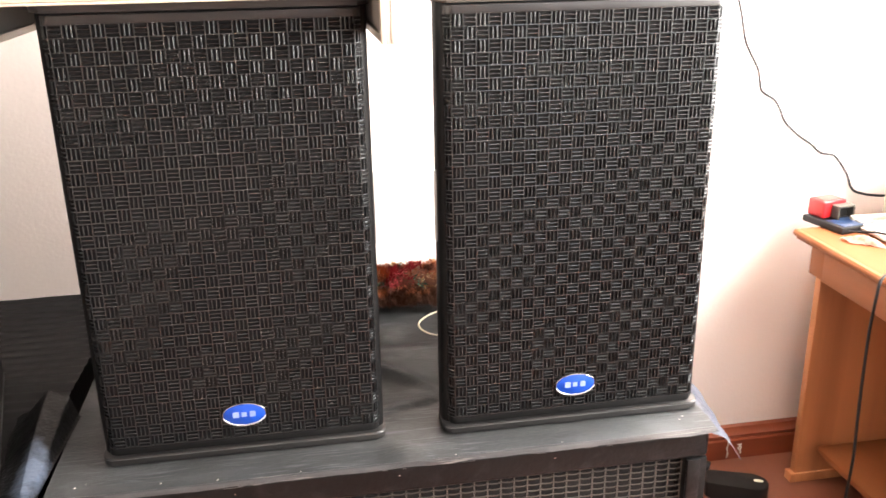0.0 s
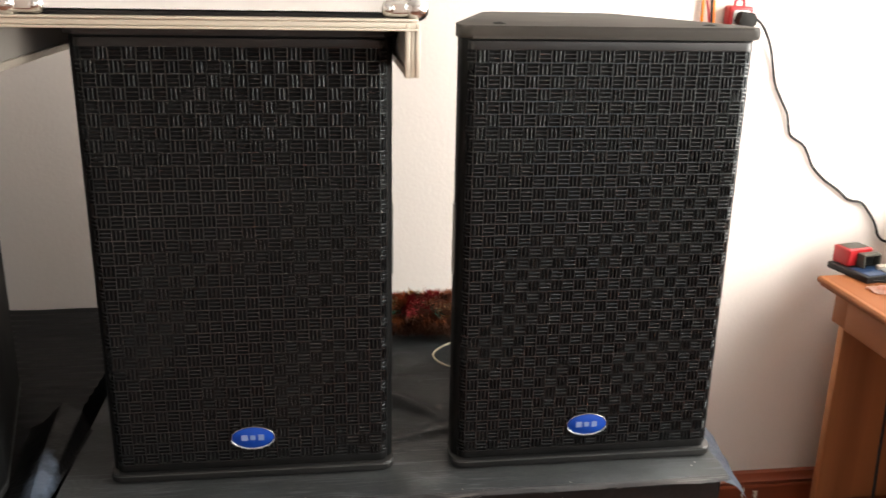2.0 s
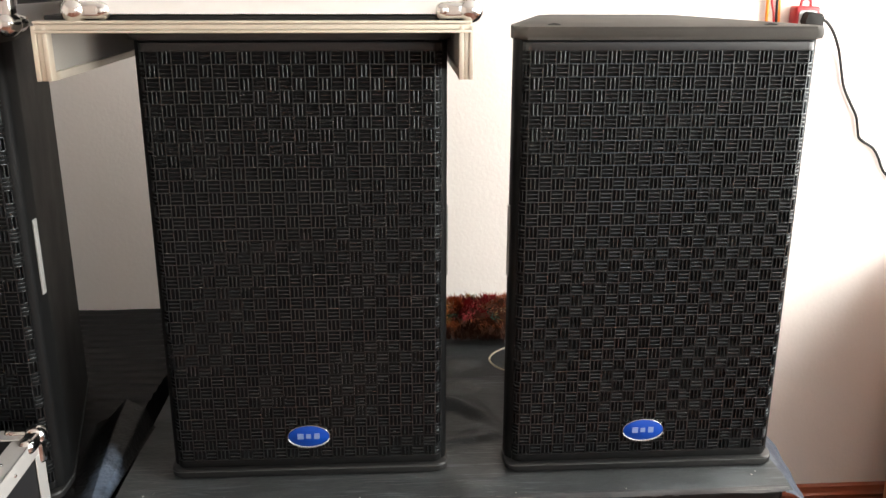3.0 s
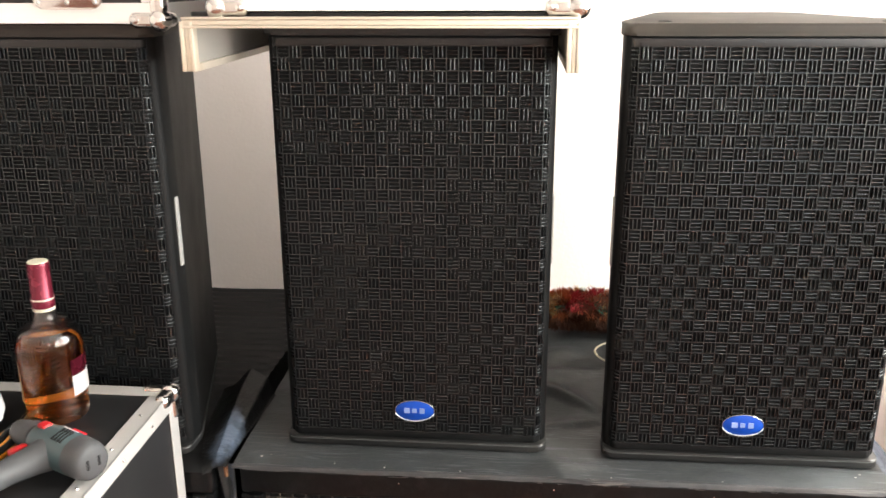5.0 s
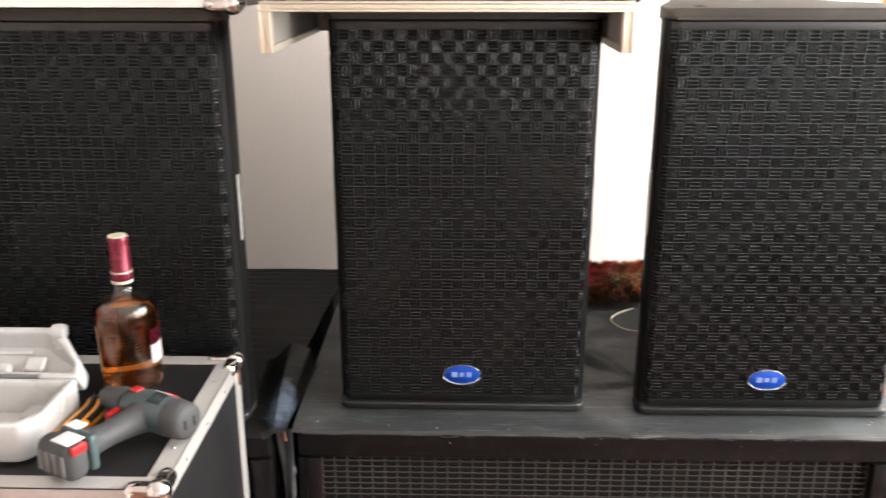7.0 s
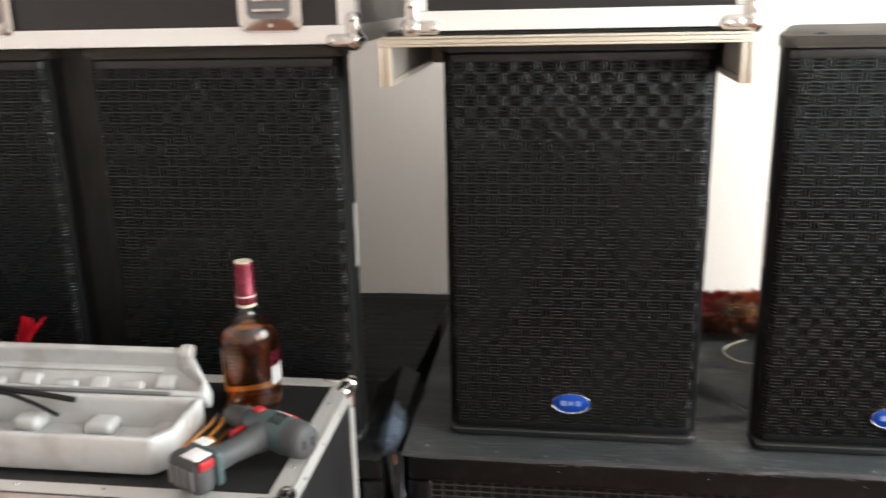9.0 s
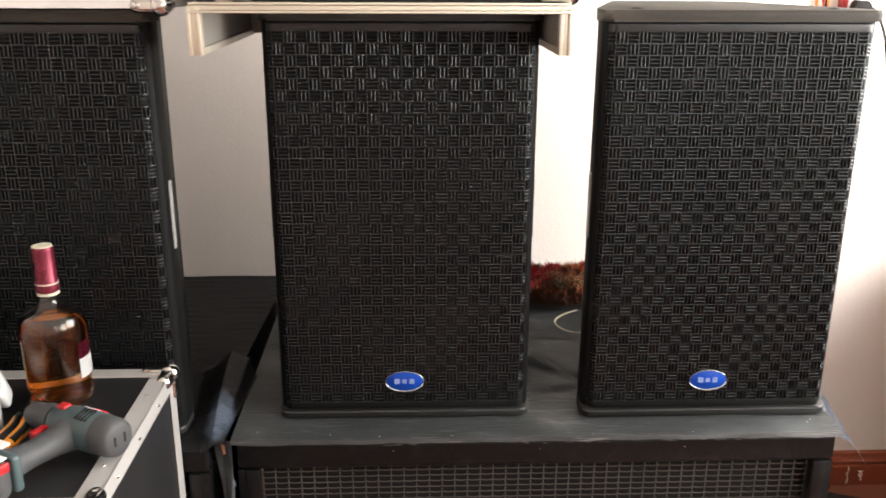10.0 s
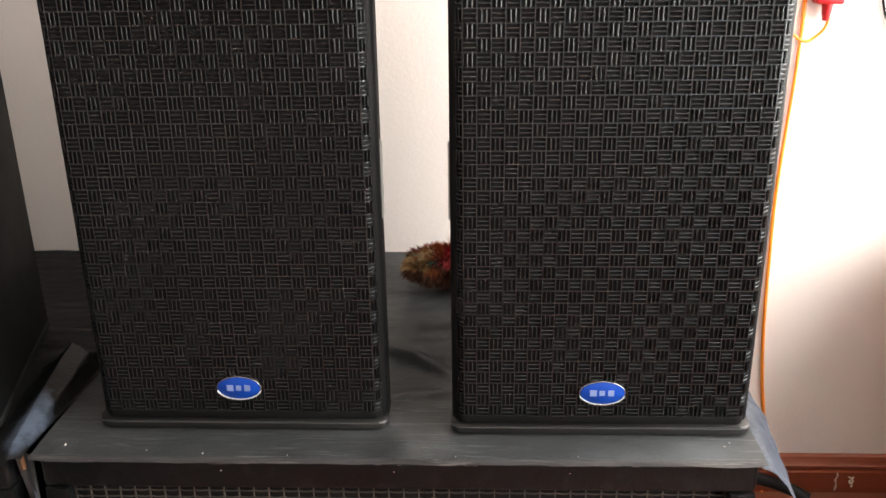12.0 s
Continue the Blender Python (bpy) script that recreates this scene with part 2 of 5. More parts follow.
M_DRILL = surface("teal_grey_plastic", (0.055, 0.085, 0.09), 0.42, 0, 0.15, 18, 300, 0.15, 0.0004, 0.1)
M_RUBBER = surface("dark_grey_rubber", (0.055, 0.057, 0.06), 0.62, 0, 0.2, 18, 260, 0.3, 0.0006)
M_GREY = surface("mid_grey_plastic", (0.16, 0.165, 0.17), 0.48, 0, 0.1, 18, 260, 0.15, 0.0004)
M_BOX = surface("light_grey_plastic", (0.52, 0.525, 0.525), 0.24, 0, 0.10, 9, 40, 0.4, 0.003, 0.1, (0.33, 0.30, 0.27), 0.55, 16)
M_ORANGE = surface("orange_grip", (0.75, 0.27, 0.012), 0.4, 0, 0.1, 20, 260, 0.1)
M_BAG = surface("orange_red_film", (0.72, 0.07, 0.02), 0.3, 0, 0.2, 18, 120, 0.2, 0.001)
M_SCARLET = surface("scarlet_film", (0.70, 0.012, 0.03), 0.26, 0, 0.15, 22, 120, 0.2, 0.001)
M_CABLE = surface("black_cable", (0.009, 0.009, 0.0095), 0.5, 0, 0.2, 30, 300, 0.1, spec=0.3)
M_PLUG = surface("matt_black_plastic", (0.012, 0.0105, 0.0095), 0.6, 0, 0.2, 30, 300, 0.1, spec=0.2)
M_CABLE_OR = surface("orange_cable", (0.85, 0.25, 0.015), 0.4, 0, 0.1, 30, 300, 0.05)
M_WIRE = surface("pale_wire", (0.62, 0.58, 0.42), 0.45, 0, 0.1, 30, 300, 0.05)
M_PRINTER = surface("off_white_plastic", (0.46, 0.42, 0.36), 0.42, 0, 0.05, 8, 240, 0.1, 0.0004)
M_TAUPE = surface("grey_brown_plastic", (0.055, 0.047, 0.040), 0.62, 0, 0.1, 10, 240, 0.2, 0.0005, 0.08, spec=0.2)
M_DIM = surface("dark_olive_plastic", (0.075, 0.072, 0.06), 0.6, 0, 0.15, 20, 260, 0.1, 0.0004, spec=0.25)
M_PAPER = surface("paper", (0.80, 0.79, 0.77), 0.7, 0, 0.03, 8, 200, 0.05)
M_BLUEPAD = surface("dark_blue_plastic", (0.014, 0.036, 0.09), 0.42, 0, 0.15, 18, 260, 0.1)
M_WRAP = surface("pink_and_white_wrapper", (0.72, 0.48, 0.40), 0.3, 0, 0.2, 40, 160, 0.4, 0.002, 0.1, (0.62, 0.16, 0.06), 0.8, 55)
M_CLOTH = surface("blue_grey_cloth", (0.062, 0.085, 0.10), 0.85, 0, 0.2, 12, 220, 0.5, 0.0015, 0.05, (0.14, 0.17, 0.19), 0.6, 6)
M_SOCKET = surface("cream_plastic", (0.70, 0.62, 0.47), 0.4, 0, 0.06, 20, 240, 0.05)
TUFTS = [surface("tuft_" + n, c, 0.7, 0, 0.3, 40, 300, 0.0) for n, c in
         (("brown", (0.13, 0.045, 0.022)), ("rust", (0.36, 0.10, 0.028)), ("ochre", (0.42, 0.22, 0.07)), ("crimson", (0.34, 0.02, 0.03)), ("green", (0.015, 0.12, 0.08)), ("cream", (0.5, 0.38, 0.24)))]


# ---------- building helpers ----------
def mesh_of(bm, name, mats, smooth=None):
    me = bpy.data.meshes.new(name)
    bm.normal_update()
    bm.to_mesh(me)
    bm.free()
    for m in (mats if isinstance(mats, (list, tuple)) else [mats]):
        me.materials.append(m)
    if smooth is not None:
        me.polygons.foreach_set("use_smooth", [True] * len(me.polygons))
        me.set_sharp_from_angle(angle=radians(smooth))
    return me


def part(name, bm, material, parent, label="", smooth=35, kind=""):
    ob = new(name, mesh_of(bm, name, material, smooth))
    ob.parent = parent
    return tagged(ob, label, kind=kind)


def thing(name, m, label, category, group=""):
    ob = new(name)
    ob.empty_display_size = 0.05
    ob.matrix_basis = m
    return tagged(ob, label, category, group)


def single(name, bm, material, label, category, m=None, group="", kind="", smooth=35):
    ob = new(name, mesh_of(bm, name, material, smooth))
    if m is not None:
        ob.matrix_basis = m
    return tagged(ob, label, category, group, kind)


def box(bm, x0, x1, y0, y1, z0, z1, bevel=0.0, seg=2, m=None, mi=0):
    r = bmesh.ops.create_cube(bm, size=1)
    vs = r["verts"]
    for v in vs:
        v.co = Vector((x0 + (v.co.x + 0.5) * (x1 - x0), y0 + (v.co.y + 0.5) * (y1 - y0), z0 + (v.co.z + 0.5) * (z1 - z0)))
    faces = list({f for v in vs for f in v.link_faces})
    if bevel:
        es = list({e for v in vs for e in v.link_edges})
        r2 = bmesh.ops.bevel(bm, geom=es, offset=bevel, segments=seg, affect="EDGES", profile=0.5, clamp_overlap=True)
        faces = list({f for v in r2["verts"] for f in v.link_faces} | {f for f in faces if f.is_valid})
    vs = list({v for f in faces for v in f.verts})
    if m is not None:
        bmesh.ops.transform(bm, matrix=m, verts=vs)
    for f in faces:
        f.material_index = mi
    return vs


def boxed(*a, **k):
    bm = bmesh.new()
    box(bm, *a, **k)
    return bm


def prism(bm, plan, z0, z1, bevel=0.0, seg=2, m=None):
    """A plan outline (counter-clockwise) raised from z0 to z1, its rims rounded."""
    lo = [bm.verts.new((x, y, z0)) for x, y in plan]
    hi = [bm.verts.new((x, y, z1)) for x, y in plan]
    k = len(plan)
    fs = [bm.faces.new(lo[::-1]), bm.faces.new(hi)]
    fs += [bm.faces.new((lo[i], lo[(i + 1) % k], hi[(i + 1) % k], hi[i])) for i in range(k)]
    vs = lo + hi
    if bevel:
        es = [e for f in fs[:2] for e in f.edges]
        r = bmesh.ops.bevel(bm, geom=es, offset=bevel, segments=seg, affect="EDGES", profile=0.5, clamp_overlap=True)
        vs = list({v for v in r["verts"]} | {v for v in vs if v.is_valid})
    if m is not None:
        bmesh.ops.transform(bm, matrix=m, verts=vs)
    return vs


def rounded(plan, radii, n=5):
    """A plan outline with its corners rounded, each by its own radius."""
    out = []
    k = len(plan)
    for i in range(k):
        p0, p, p1 = Vector(plan[i - 1]), Vector(plan[i]), Vector(plan[(i + 1) % k])
        r = radii[i] if isinstance(radii, (list, tuple)) else radii
        if r <= 0:
            out.append(tuple(p))
            continue
        a, b = (p0 - p).normalized(), (p1 - p).normalized()
        half = a.angle(b) / 2
        d = r / math.tan(half)
        c = p + (a + b).normalized() * (r / math.sin(half))
        s, e = p + a * d - c, p + b * d - c
        t0 = math.atan2(s.y, s.x)
        dt = (math.atan2(e.y, e.x) - t0 + math.pi) % (2 * math.pi) - math.pi
        out += [(c.x + r * math.cos(t0 + dt * j / n), c.y + r * math.sin(t0 + dt * j / n)) for j in range(n + 1)]
    return out


def lathe(bm, prof, n=32, m=None, cap=True):
    """A turned body from (radius, height) pairs."""
    rings = [[bm.verts.new((r * math.cos(2 * math.pi * i / n), r * math.sin(2 * math.pi * i / n), z)) for i in range(n)] for r, z in prof]
    for a, b in zip(rings, rings[1:]):
        for i in range(n):
            bm.faces.new((a[i], a[(i + 1) % n], b[(i + 1) % n], b[i]))
    if cap:
        bm.faces.new(rings[0][::-1])
        bm.faces.new(rings[-1])
    vs = [v for r in rings for v in r]
    if m is not None:
        bmesh.ops.transform(bm, matrix=m, verts=vs)
    return vs


def spline(points, n=8):
    """Catmull-Rom through the points."""
    p = [Vector(q) for q in points]
    p = [2 * p[0] - p[1]] + p + [2 * p[-1] - p[-2]]
    out = []
    for i in range(1, len(p) - 2):
        a, b, c, d = p[i - 1:i + 3]
        for j in range(n):
            t = j / n
            out.append(0.5 * (2 * b + (c - a) * t + (2 * a - 5 * b + 4 * c - d) * t * t + (3 * b - a - 3 * c + d) * t ** 3))
    return out + [p[-2]]


def tube(bm, points, r, sides=8, n=8, taper=None):
    pts = spline(points, n) if n else [Vector(q) for q in points]
    rings = []
    up = Vector((0.13, 0.27, 0.95)).normalized()
    for i, q in enumerate(pts):
        d = (pts[min(i + 1, len(pts) - 1)] - pts[max(i - 1, 0)]).normalized()
        s = d.cross(up)
        s = s.normalized() if s.length > 1e-4 else Vector((1, 0, 0))
        u = s.cross(d)
        up = u
        rr = r if taper is None else r * taper(i / (len(pts) - 1))
        rings.append([bm.verts.new(q + rr * (math.cos(2 * math.pi * k / sides) * s + math.sin(2 * math.pi * k / sides) * u)) for k in range(sides)])
    for a, b in zip(rings, rings[1:]):
        for k in range(sides):
            bm.faces.new((a[k], a[(k + 1) % sides], b[(k + 1) % sides], b[k]))
    bm.faces.new(rings[0][::-1])
    bm.faces.new(rings[-1])


def ball(bm, c, r, sx=1, sy=1, sz=1, u=20, v=12):
    bmesh.ops.create_uvsphere(bm, u_segments=u, v_segments=v, radius=r, matrix=Matrix.Translation(c) @ Matrix.Diagonal((sx, sy, sz, 1)))


def sheet(bm, f, nu, nv, thick=0.0):
    """A sheet from f(u, v), u and v from 0 to 1, with thickness downwards along its normal."""
    g = [[bm.verts.new(f(i / nu, j / nv)) for j in range(nv + 1)] for i in range(nu + 1)]
    fs = [bm.faces.new((g[i][j], g[i + 1][j], g[i + 1][j + 1], g[i][j + 1])) for i in range(nu) for j in range(nv)]
    if thick:
        bmesh.ops.solidify(bm, geom=fs, thickness=thick)


# ---------- the room ----------
X0, X1, Y0, Y1, TOP = -2.4, 1.92, -2.55, 2.075, 2.65


def structure(name, bm, mat, label, category, smooth=35):
    return single(name, bm, mat, label, category, kind="structure", smooth=smooth)


structure("floor", boxed(X0 - 0.2, X1 + 0.2, Y0 - 0.2, Y1 + 0.2, -0.1, 0), M_FLOOR, "glossy red-brown floor of the room", "floor")
structure("ceiling", boxed(X0 - 0.2, X1 + 0.2, Y0 - 0.2, Y1 + 0.2, TOP, TOP + 0.1), M_CEIL, "plain white painted ceiling", "ceiling")
structure("wall_north", boxed(X0 - 0.2, X1 + 0.2, Y1, Y1 + 0.2, 0, TOP), M_WALL, "white plastered wall behind the loudspeakers", "wall")
structure("wall_west", boxed(X0 - 0.2, X0, Y0, Y1, 0, TOP), M_WALL, "white plastered side wall", "wall")


def wall_with_opening(name, axis, at, a0, a1, holes, label):
    """A wall 0.2 m thick along one axis, with window openings (start, end, sill, head) through it."""
    bm = bmesh.new()
    pieces, last = [], a0
    for o0, o1, oz0, oz1 in holes:
        pieces += [(last, o0, 0, TOP), (o0, o1, 0, oz0), (o0, o1, oz1, TOP)]
        last = o1
    for s0, s1, z0, z1 in pieces + [(last, a1, 0, TOP)]:
        if axis == "y":
            box(bm, at, at + 0.2, s0, s1, z0, z1)
        else:
            box(bm, s0, s1, at - 0.2, at, z0, z1)
    return structure(name, bm, M_WALL, label, "wall")


wall_with_opening("wall_east", "y", X1, Y0, Y1, ((-1.26, 0.02, 0.98, 2.22), (0.22, 1.90, 0.88, 2.45)), "white plastered wall with the side windows")
wall_with_opening("wall_south", "x", Y0, X0 - 0.2, X1 + 0.2, ((1.28, 1.90, 1.12, 2.3),), "white plastered wall with the front window")


def skirting():
    bm = bmesh.new()
    prof = [(0, 0), (-0.030, 0), (-0.030, 0.060), (-0.027, 0.064), (-0.0225, 0.0645), (-0.0225, 0.068), (-0.026, 0.071), (-0.026, 0.076), (-0.019, 0.079), (-0.012, 0.088), (-0.010, 0.094), (0, 0.099)]
    rings = [[bm.verts.new((x, Y1 + dy, z)) for dy, z in prof] for x in (X0, X1)]
    for i in range(len(prof) - 1):
        bm.faces.new((rings[0][i], rings[1][i], rings[1][i + 1], rings[0][i + 1]))
    bm.faces.new(rings[0])
    bm.faces.new(rings[1][::-1])
    return structure("baseboard", bm, M_BASE, "red-brown varnished wooden baseboard with a moulded top", "baseboard")


skirting()

# ---------- loudspeakers ----------
SW, SH, SD, GW = 0.4535, 0.7225, 0.425, 0.435
SPEAKER_Z, GRILLE_LO, GRILLE_HI = 0.6655, 0.0285, 0.6885


def grille_mesh(start):
    """Pressed steel front: squares of three upright slots and three level slots by turns, wrapped round the front corners."""
    r, nc, nr = 0.014, 24, 35
    a, h = 0.01886, (GRILLE_HI - GRILLE_LO) / nr
    flat, arc, total = GW - 2 * r, r * math.pi / 2, a * nc
    verts, faces, mats = [], [], []

    def place(s, z, d):
        s -= total / 2
        sg, s = (1 if s >= 0 else -1), abs(s)
        if s <= flat / 2:
            return (sg * s, d, z)
        if s <= flat / 2 + arc:
            g = (s - flat / 2) / r
            return (sg * (flat / 2 + (r - d) * math.sin(g)), r - (r - d) * math.cos(g), z)
        return (sg * (GW / 2 - d), r + s - flat / 2 - arc, z)

    def quad(p, mi=0):
        k = len(verts)
        verts.extend(place(*q) for q in p)
        faces.append((k, k + 1, k + 2, k + 3))
        mats.append(mi)

    def level(s0, s1, z0, z1, n, d0=0.0, d1=0.0, mi=0):
        """A level strip of the face; d0 and d1 are the depths of its lower and upper edges."""
        for i in range(n):
            a0, a1 = s0 + (s1 - s0) * i / n, s0 + (s1 - s0) * (i + 1) / n
            quad([(a0, z0, d0), (a1, z0, d0), (a1, z1, d1), (a0, z1, d1)], mi)

    def upright(s0, s1, z0, z1, d0=0.0, d1=0.0):
        quad([(s0, z0, d0), (s1, z0, d1), (s1, z1, d1), (s0, z1, d0)])

    rim, bar, deep, shallow = 0.0009, 0.0018, 0.0042, 0.0030
    edge = 0.00012
    crown = (0.0, -0.00034, -0.00045, -0.00034, 0.0)
    for c in range(nc):
        n = 9 if c in (0, nc - 1) else 3 if c in (1, nc - 2) else 1
        for row in range(nr):
            s, z = c * a, GRILLE_LO + row * h
            s0, s1, z0, z1 = s + rim, s + a - rim, z + rim, z + h - rim
            level(s, s + a, z, z0, n, -edge, 0)
            level(s, s + a, z1, z + h, n, 0, -edge)
            upright(s, s0, z0, z1, -edge, 0)
            upright(s1, s + a, z0, z1, 0, -edge)
            if (c + row + start) % 2:
                w = (s1 - s0 - 2 * bar) / 3
                for k in range(3):
                    q = s0 + k * (w + bar)
                    for e in (q, q + w):
                        quad([(e, z0, 0), (e, z1, 0), (e, z1, deep), (e, z0, deep)])
                    if k < 2:
                        for i in range(4):
                            upright(q + w + bar * i / 4, q + w + bar * (i + 1) / 4, z0, z1, crown[i], crown[i + 1])
            else:
                w = (z1 - z0 - 2 * bar) / 3
                for k in range(3):
                    q = z0 + k * (w + bar)
                    for e in (q, q + w):
                        level(s0, s1, e, e, n, 0, shallow)
                    level(s0, s1, q, q + w, n, shallow, shallow, 1)
                    if k < 2:
                        for i in range(4):
                            level(s0, s1, q + w + bar * i / 4, q + w + bar * (i + 1) / 4, n, crown[i], crown[i + 1])
    me = bpy.data.meshes.new("grille")
    me.from_pydata(verts, [], faces)
    me.materials.append(M_GRILLE)
    me.materials.append(M_GAUZE)
    me.polygons.foreach_set("material_index", mats)
    return me


def shell(inset, back=0.0, front=0.0):
    """Plan of the cabinet: straight cheeks at the front, then tapering to a narrow back."""
    w = SW / 2 - inset
    return rounded([(-w, front + inset), (w, front + inset), (w, 0.055), (0.123, SD - back), (-0.123, SD - back), (-w, 0.055)], [0.017, 0.017, 0.04, 0.02, 0.02, 0.04])


def ellipse(bm, c, rx, rz, y0, y1, n=40):
    """An upright oval plate between depths y0 (front) and y1."""
    f = [bm.verts.new((c[0] + rx * math.cos(2 * math.pi * i / n), y0, c[1] + rz * math.sin(2 * math.pi * i / n))) for i in range(n)]
    b = [bm.verts.new((c[0] + (rx + 0.0006) * math.cos(2 * math.pi * i / n), y1, c[1] + (rz + 0.0006) * math.sin(2 * math.pi * i / n))) for i in range(n)]
    bm.faces.new(f)
    bm.faces.new(b[::-1])
    for i in range(n):
        bm.faces.new((f[i], b[i], b[(i + 1) % n], f[(i + 1) % n]))


def loudspeaker():
    ob = thing("loudspeaker", pose(0.4395, 1.274, SPEAKER_Z), "black loudspeaker, woven-pattern steel grille, oval blue badge, on a subwoofer", "loudspeaker", "loudspeakers in a row")
    bm = bmesh.new()
    prism(bm, shell(0.0, 0.0, 0.011), 0.013, SH - 0.018)
    part("cabinet", bm, M_CAB, ob)
    bm = bmesh.new()
    prism(bm, shell(-0.0035, -0.002), SH - 0.0185, SH, 0.007, 3)
    part("top_cap", bm, M_LID, ob, "dusty black plastic top cap")
    bm = bmesh.new()
    prism(bm, shell(-0.0012, -0.002, -0.0055), 0.0012, 0.0150, 0.0030, 3)
    cap = part("bottom_cap", bm, M_TRIM, ob, "black plastic bottom cap with a painted highlight along its rim")
    # Thin pale ring paints the highlight on the cap's upper edge.
    bm = bmesh.new()
    prism(bm, shell(-0.0015, -0.002, -0.0055), 0.0112, 0.0124, 0.0005, 2)
    part("highlight_rim", bm, M_RIM, cap, "pale line painting the highlight on the upper edge")
    for x, y in ((-0.17, 0.05), (0.17, 0.05), (-0.08, 0.38), (0.08, 0.38)):
        bm = bmesh.new()
        lathe(bm, [(0.015, 0.0), (0.017, 0.001), (0.017, 0.0045), (0.012, 0.005)], 16, pose(x, y, 0))
        part("rubber_foot", bm, M_RUBBER, ob)
    # plain bands of the front above and below the slots
    for z0, z1 in ((GRILLE_HI, 0.7005), (0.0160, GRILLE_LO)):
        bm = bmesh.new()
        w = GW / 2
        prism(bm, rounded([(-w, 0.0), (w, 0.0), (w, 0.026), (-w, 0.026)], [0.014, 0.014, 0.002, 0.002]), z0, z1, 0.0006, 1)
        part("front_band", bm, M_TRIM if z0 > 0.5 else M_CAB, ob)
    g = new("grille", grille_mesh(0))
    g.parent = ob
    bm = bmesh.new()
    prism(bm, rounded([(-GW / 2 + 0.0045, 0.0045), (GW / 2 - 0.0045, 0.0045), (GW / 2 - 0.0045, 0.026), (-GW / 2 + 0.0045, 0.026)], [0.0096, 0.0096, 0, 0]), GRILLE_LO, GRILLE_HI)
    part("foam_backing", bm, M_FOAM, ob, "black foam behind the slots")
    bz = 0.0713
    bm = bmesh.new()
    ellipse(bm, (0.0, bz), 0.0350, 0.0200, -0.0038, -0.0002)
    badge = part("badge", bm, M_BADGE, ob, "oval chrome-rimmed badge", 60)
    bm = bmesh.new()
    ellipse(bm, (0.0, bz), 0.0334, 0.0183, -0.0044, -0.0038)
    part("enamel", bm, M_BLUE, badge, "bright blue enamel oval", 60)
    # raised rim, a round bead all along the oval
    bm = bmesh.new()
    ring = [Vector((0.0341 * math.cos(2 * math.pi * i / 48), -0.0040, bz + 0.0190 * math.sin(2 * math.pi * i / 48))) for i in range(49)]
    tube(bm, ring, 0.0008, 8, 0)
    part("rim", bm, M_BADGE, badge, "raised chrome rim", 60)
    # the maker's mark as plain pale shapes
    bm = bmesh.new()
    for x0, x1, z0, z1 in ((-0.0185, -0.0085, -0.0050, 0.0050), (-0.0045, 0.0035, -0.0040, 0.0040), (0.0085, 0.0175, -0.0050, 0.0050)):
        box(bm, x0, x1, -0.0049, -0.0043, bz + z0, bz + z1)
    part("emblem", bm, M_EMBLEM, badge, "plain pale emblem shapes")
    # small raised marks along the lower rim of the badge
    bm = bmesh.new()
    for i in range(24):
        g0 = radians(196 + i * 148 / 23)
        box(bm, -0.0007, 0.0007, -0.0062, -0.0044, -0.0009, 0.0009, m=pose(0.0343 * math.cos(g0), 0, bz + 0.0192 * math.sin(g0)))
    part("rim_marks", bm, M_WHITE, badge, kind="stuff")
    for sg in (-1, 1):
        bm = bmesh.new()
        box(bm, -0.0020, 0.0020, 0.036, 0.048, 0.3315, 0.4485, 0.0012, 1, pose(sg * (SW / 2 + 0.0005), 0, 0))
        part("side_strip", bm, M_STRIP, ob, "pale grey strip on the cabinet cheek")
        # grip cup on the tapering flank
        slope = math.degrees(math.atan2(SW / 2 - 0.123, SD - 0.055)) * sg
        m = pose(sg * (SW / 2 - 0.0405), 0.180, 0, 0, 0, slope)
        bm = bmesh.new()
        box(bm, -0.004, 0.004, -0.055, 0.055, 0.268, 0.492, 0.003, 2, m)
        cup = part("handle_plate", bm, M_CAB, ob)
        for z0 in (0.285, 0.410):
            bm = bmesh.new()
            box(bm, -0.0052, 0.0052, -0.036, 0.036, z0, z0 + 0.067, 0.005, 2, m)
            part("handle_pocket", bm, M_FOAM, cup, "dark grip opening")
    # flying points and a bolt on the lid
    for x, y in ((-0.165, 0.05), (0.165, 0.05)):
        bm = bmesh.new()
        lathe(bm, [(0.010, 0), (0.010, 0.0015), (0.006, 0.0022), (0.006, 0.0005)], 16, pose(x, y, SH - 0.0004))
        part("insert", bm, M_CAB, ob)
    return ob


spk = loudspeaker()
mid = copy_thing(spk, pose(-0.1135, 1.284, SPEAKER_Z, 0, 0, -0.3))
other_grille = grille_mesh(1)
for c in mid.children:
    if c.name.startswith("grille"):
        c.data = other_grille
bm = bmesh.new()
for k in range(7):
    box(bm, 0.162 + 0.0052 * k, 0.1655 + 0.0052 * k, -0.0012, 0.0006, 0.3070 + 0.0006 * (k % 3), 0.3083 + 0.0006 * (k % 3))
part("scuff", bm, M_MESH, mid, "short grey scuff across the grille")
tagged(mid, "black loudspeaker with woven-pattern grille, carrying an upturned case lid")
# Darker cap here: the shade under the case lid is put into its colour.
for c in mid.children:
    if c.name.startswith("top_cap"):
        c.data = c.data.copy()
        c.data.materials[0] = M_TRIM
lft = copy_thing(spk, pose(-0.7268, 1.233, SPEAKER_Z, 0, 0, -1.4))
tagged(lft, "black loudspeaker with a woven-pattern grille behind the flight case with tools")
far = copy_thing(spk, pose(-1.256, 1.240, SPEAKER_Z, 0, 0, 1.5))
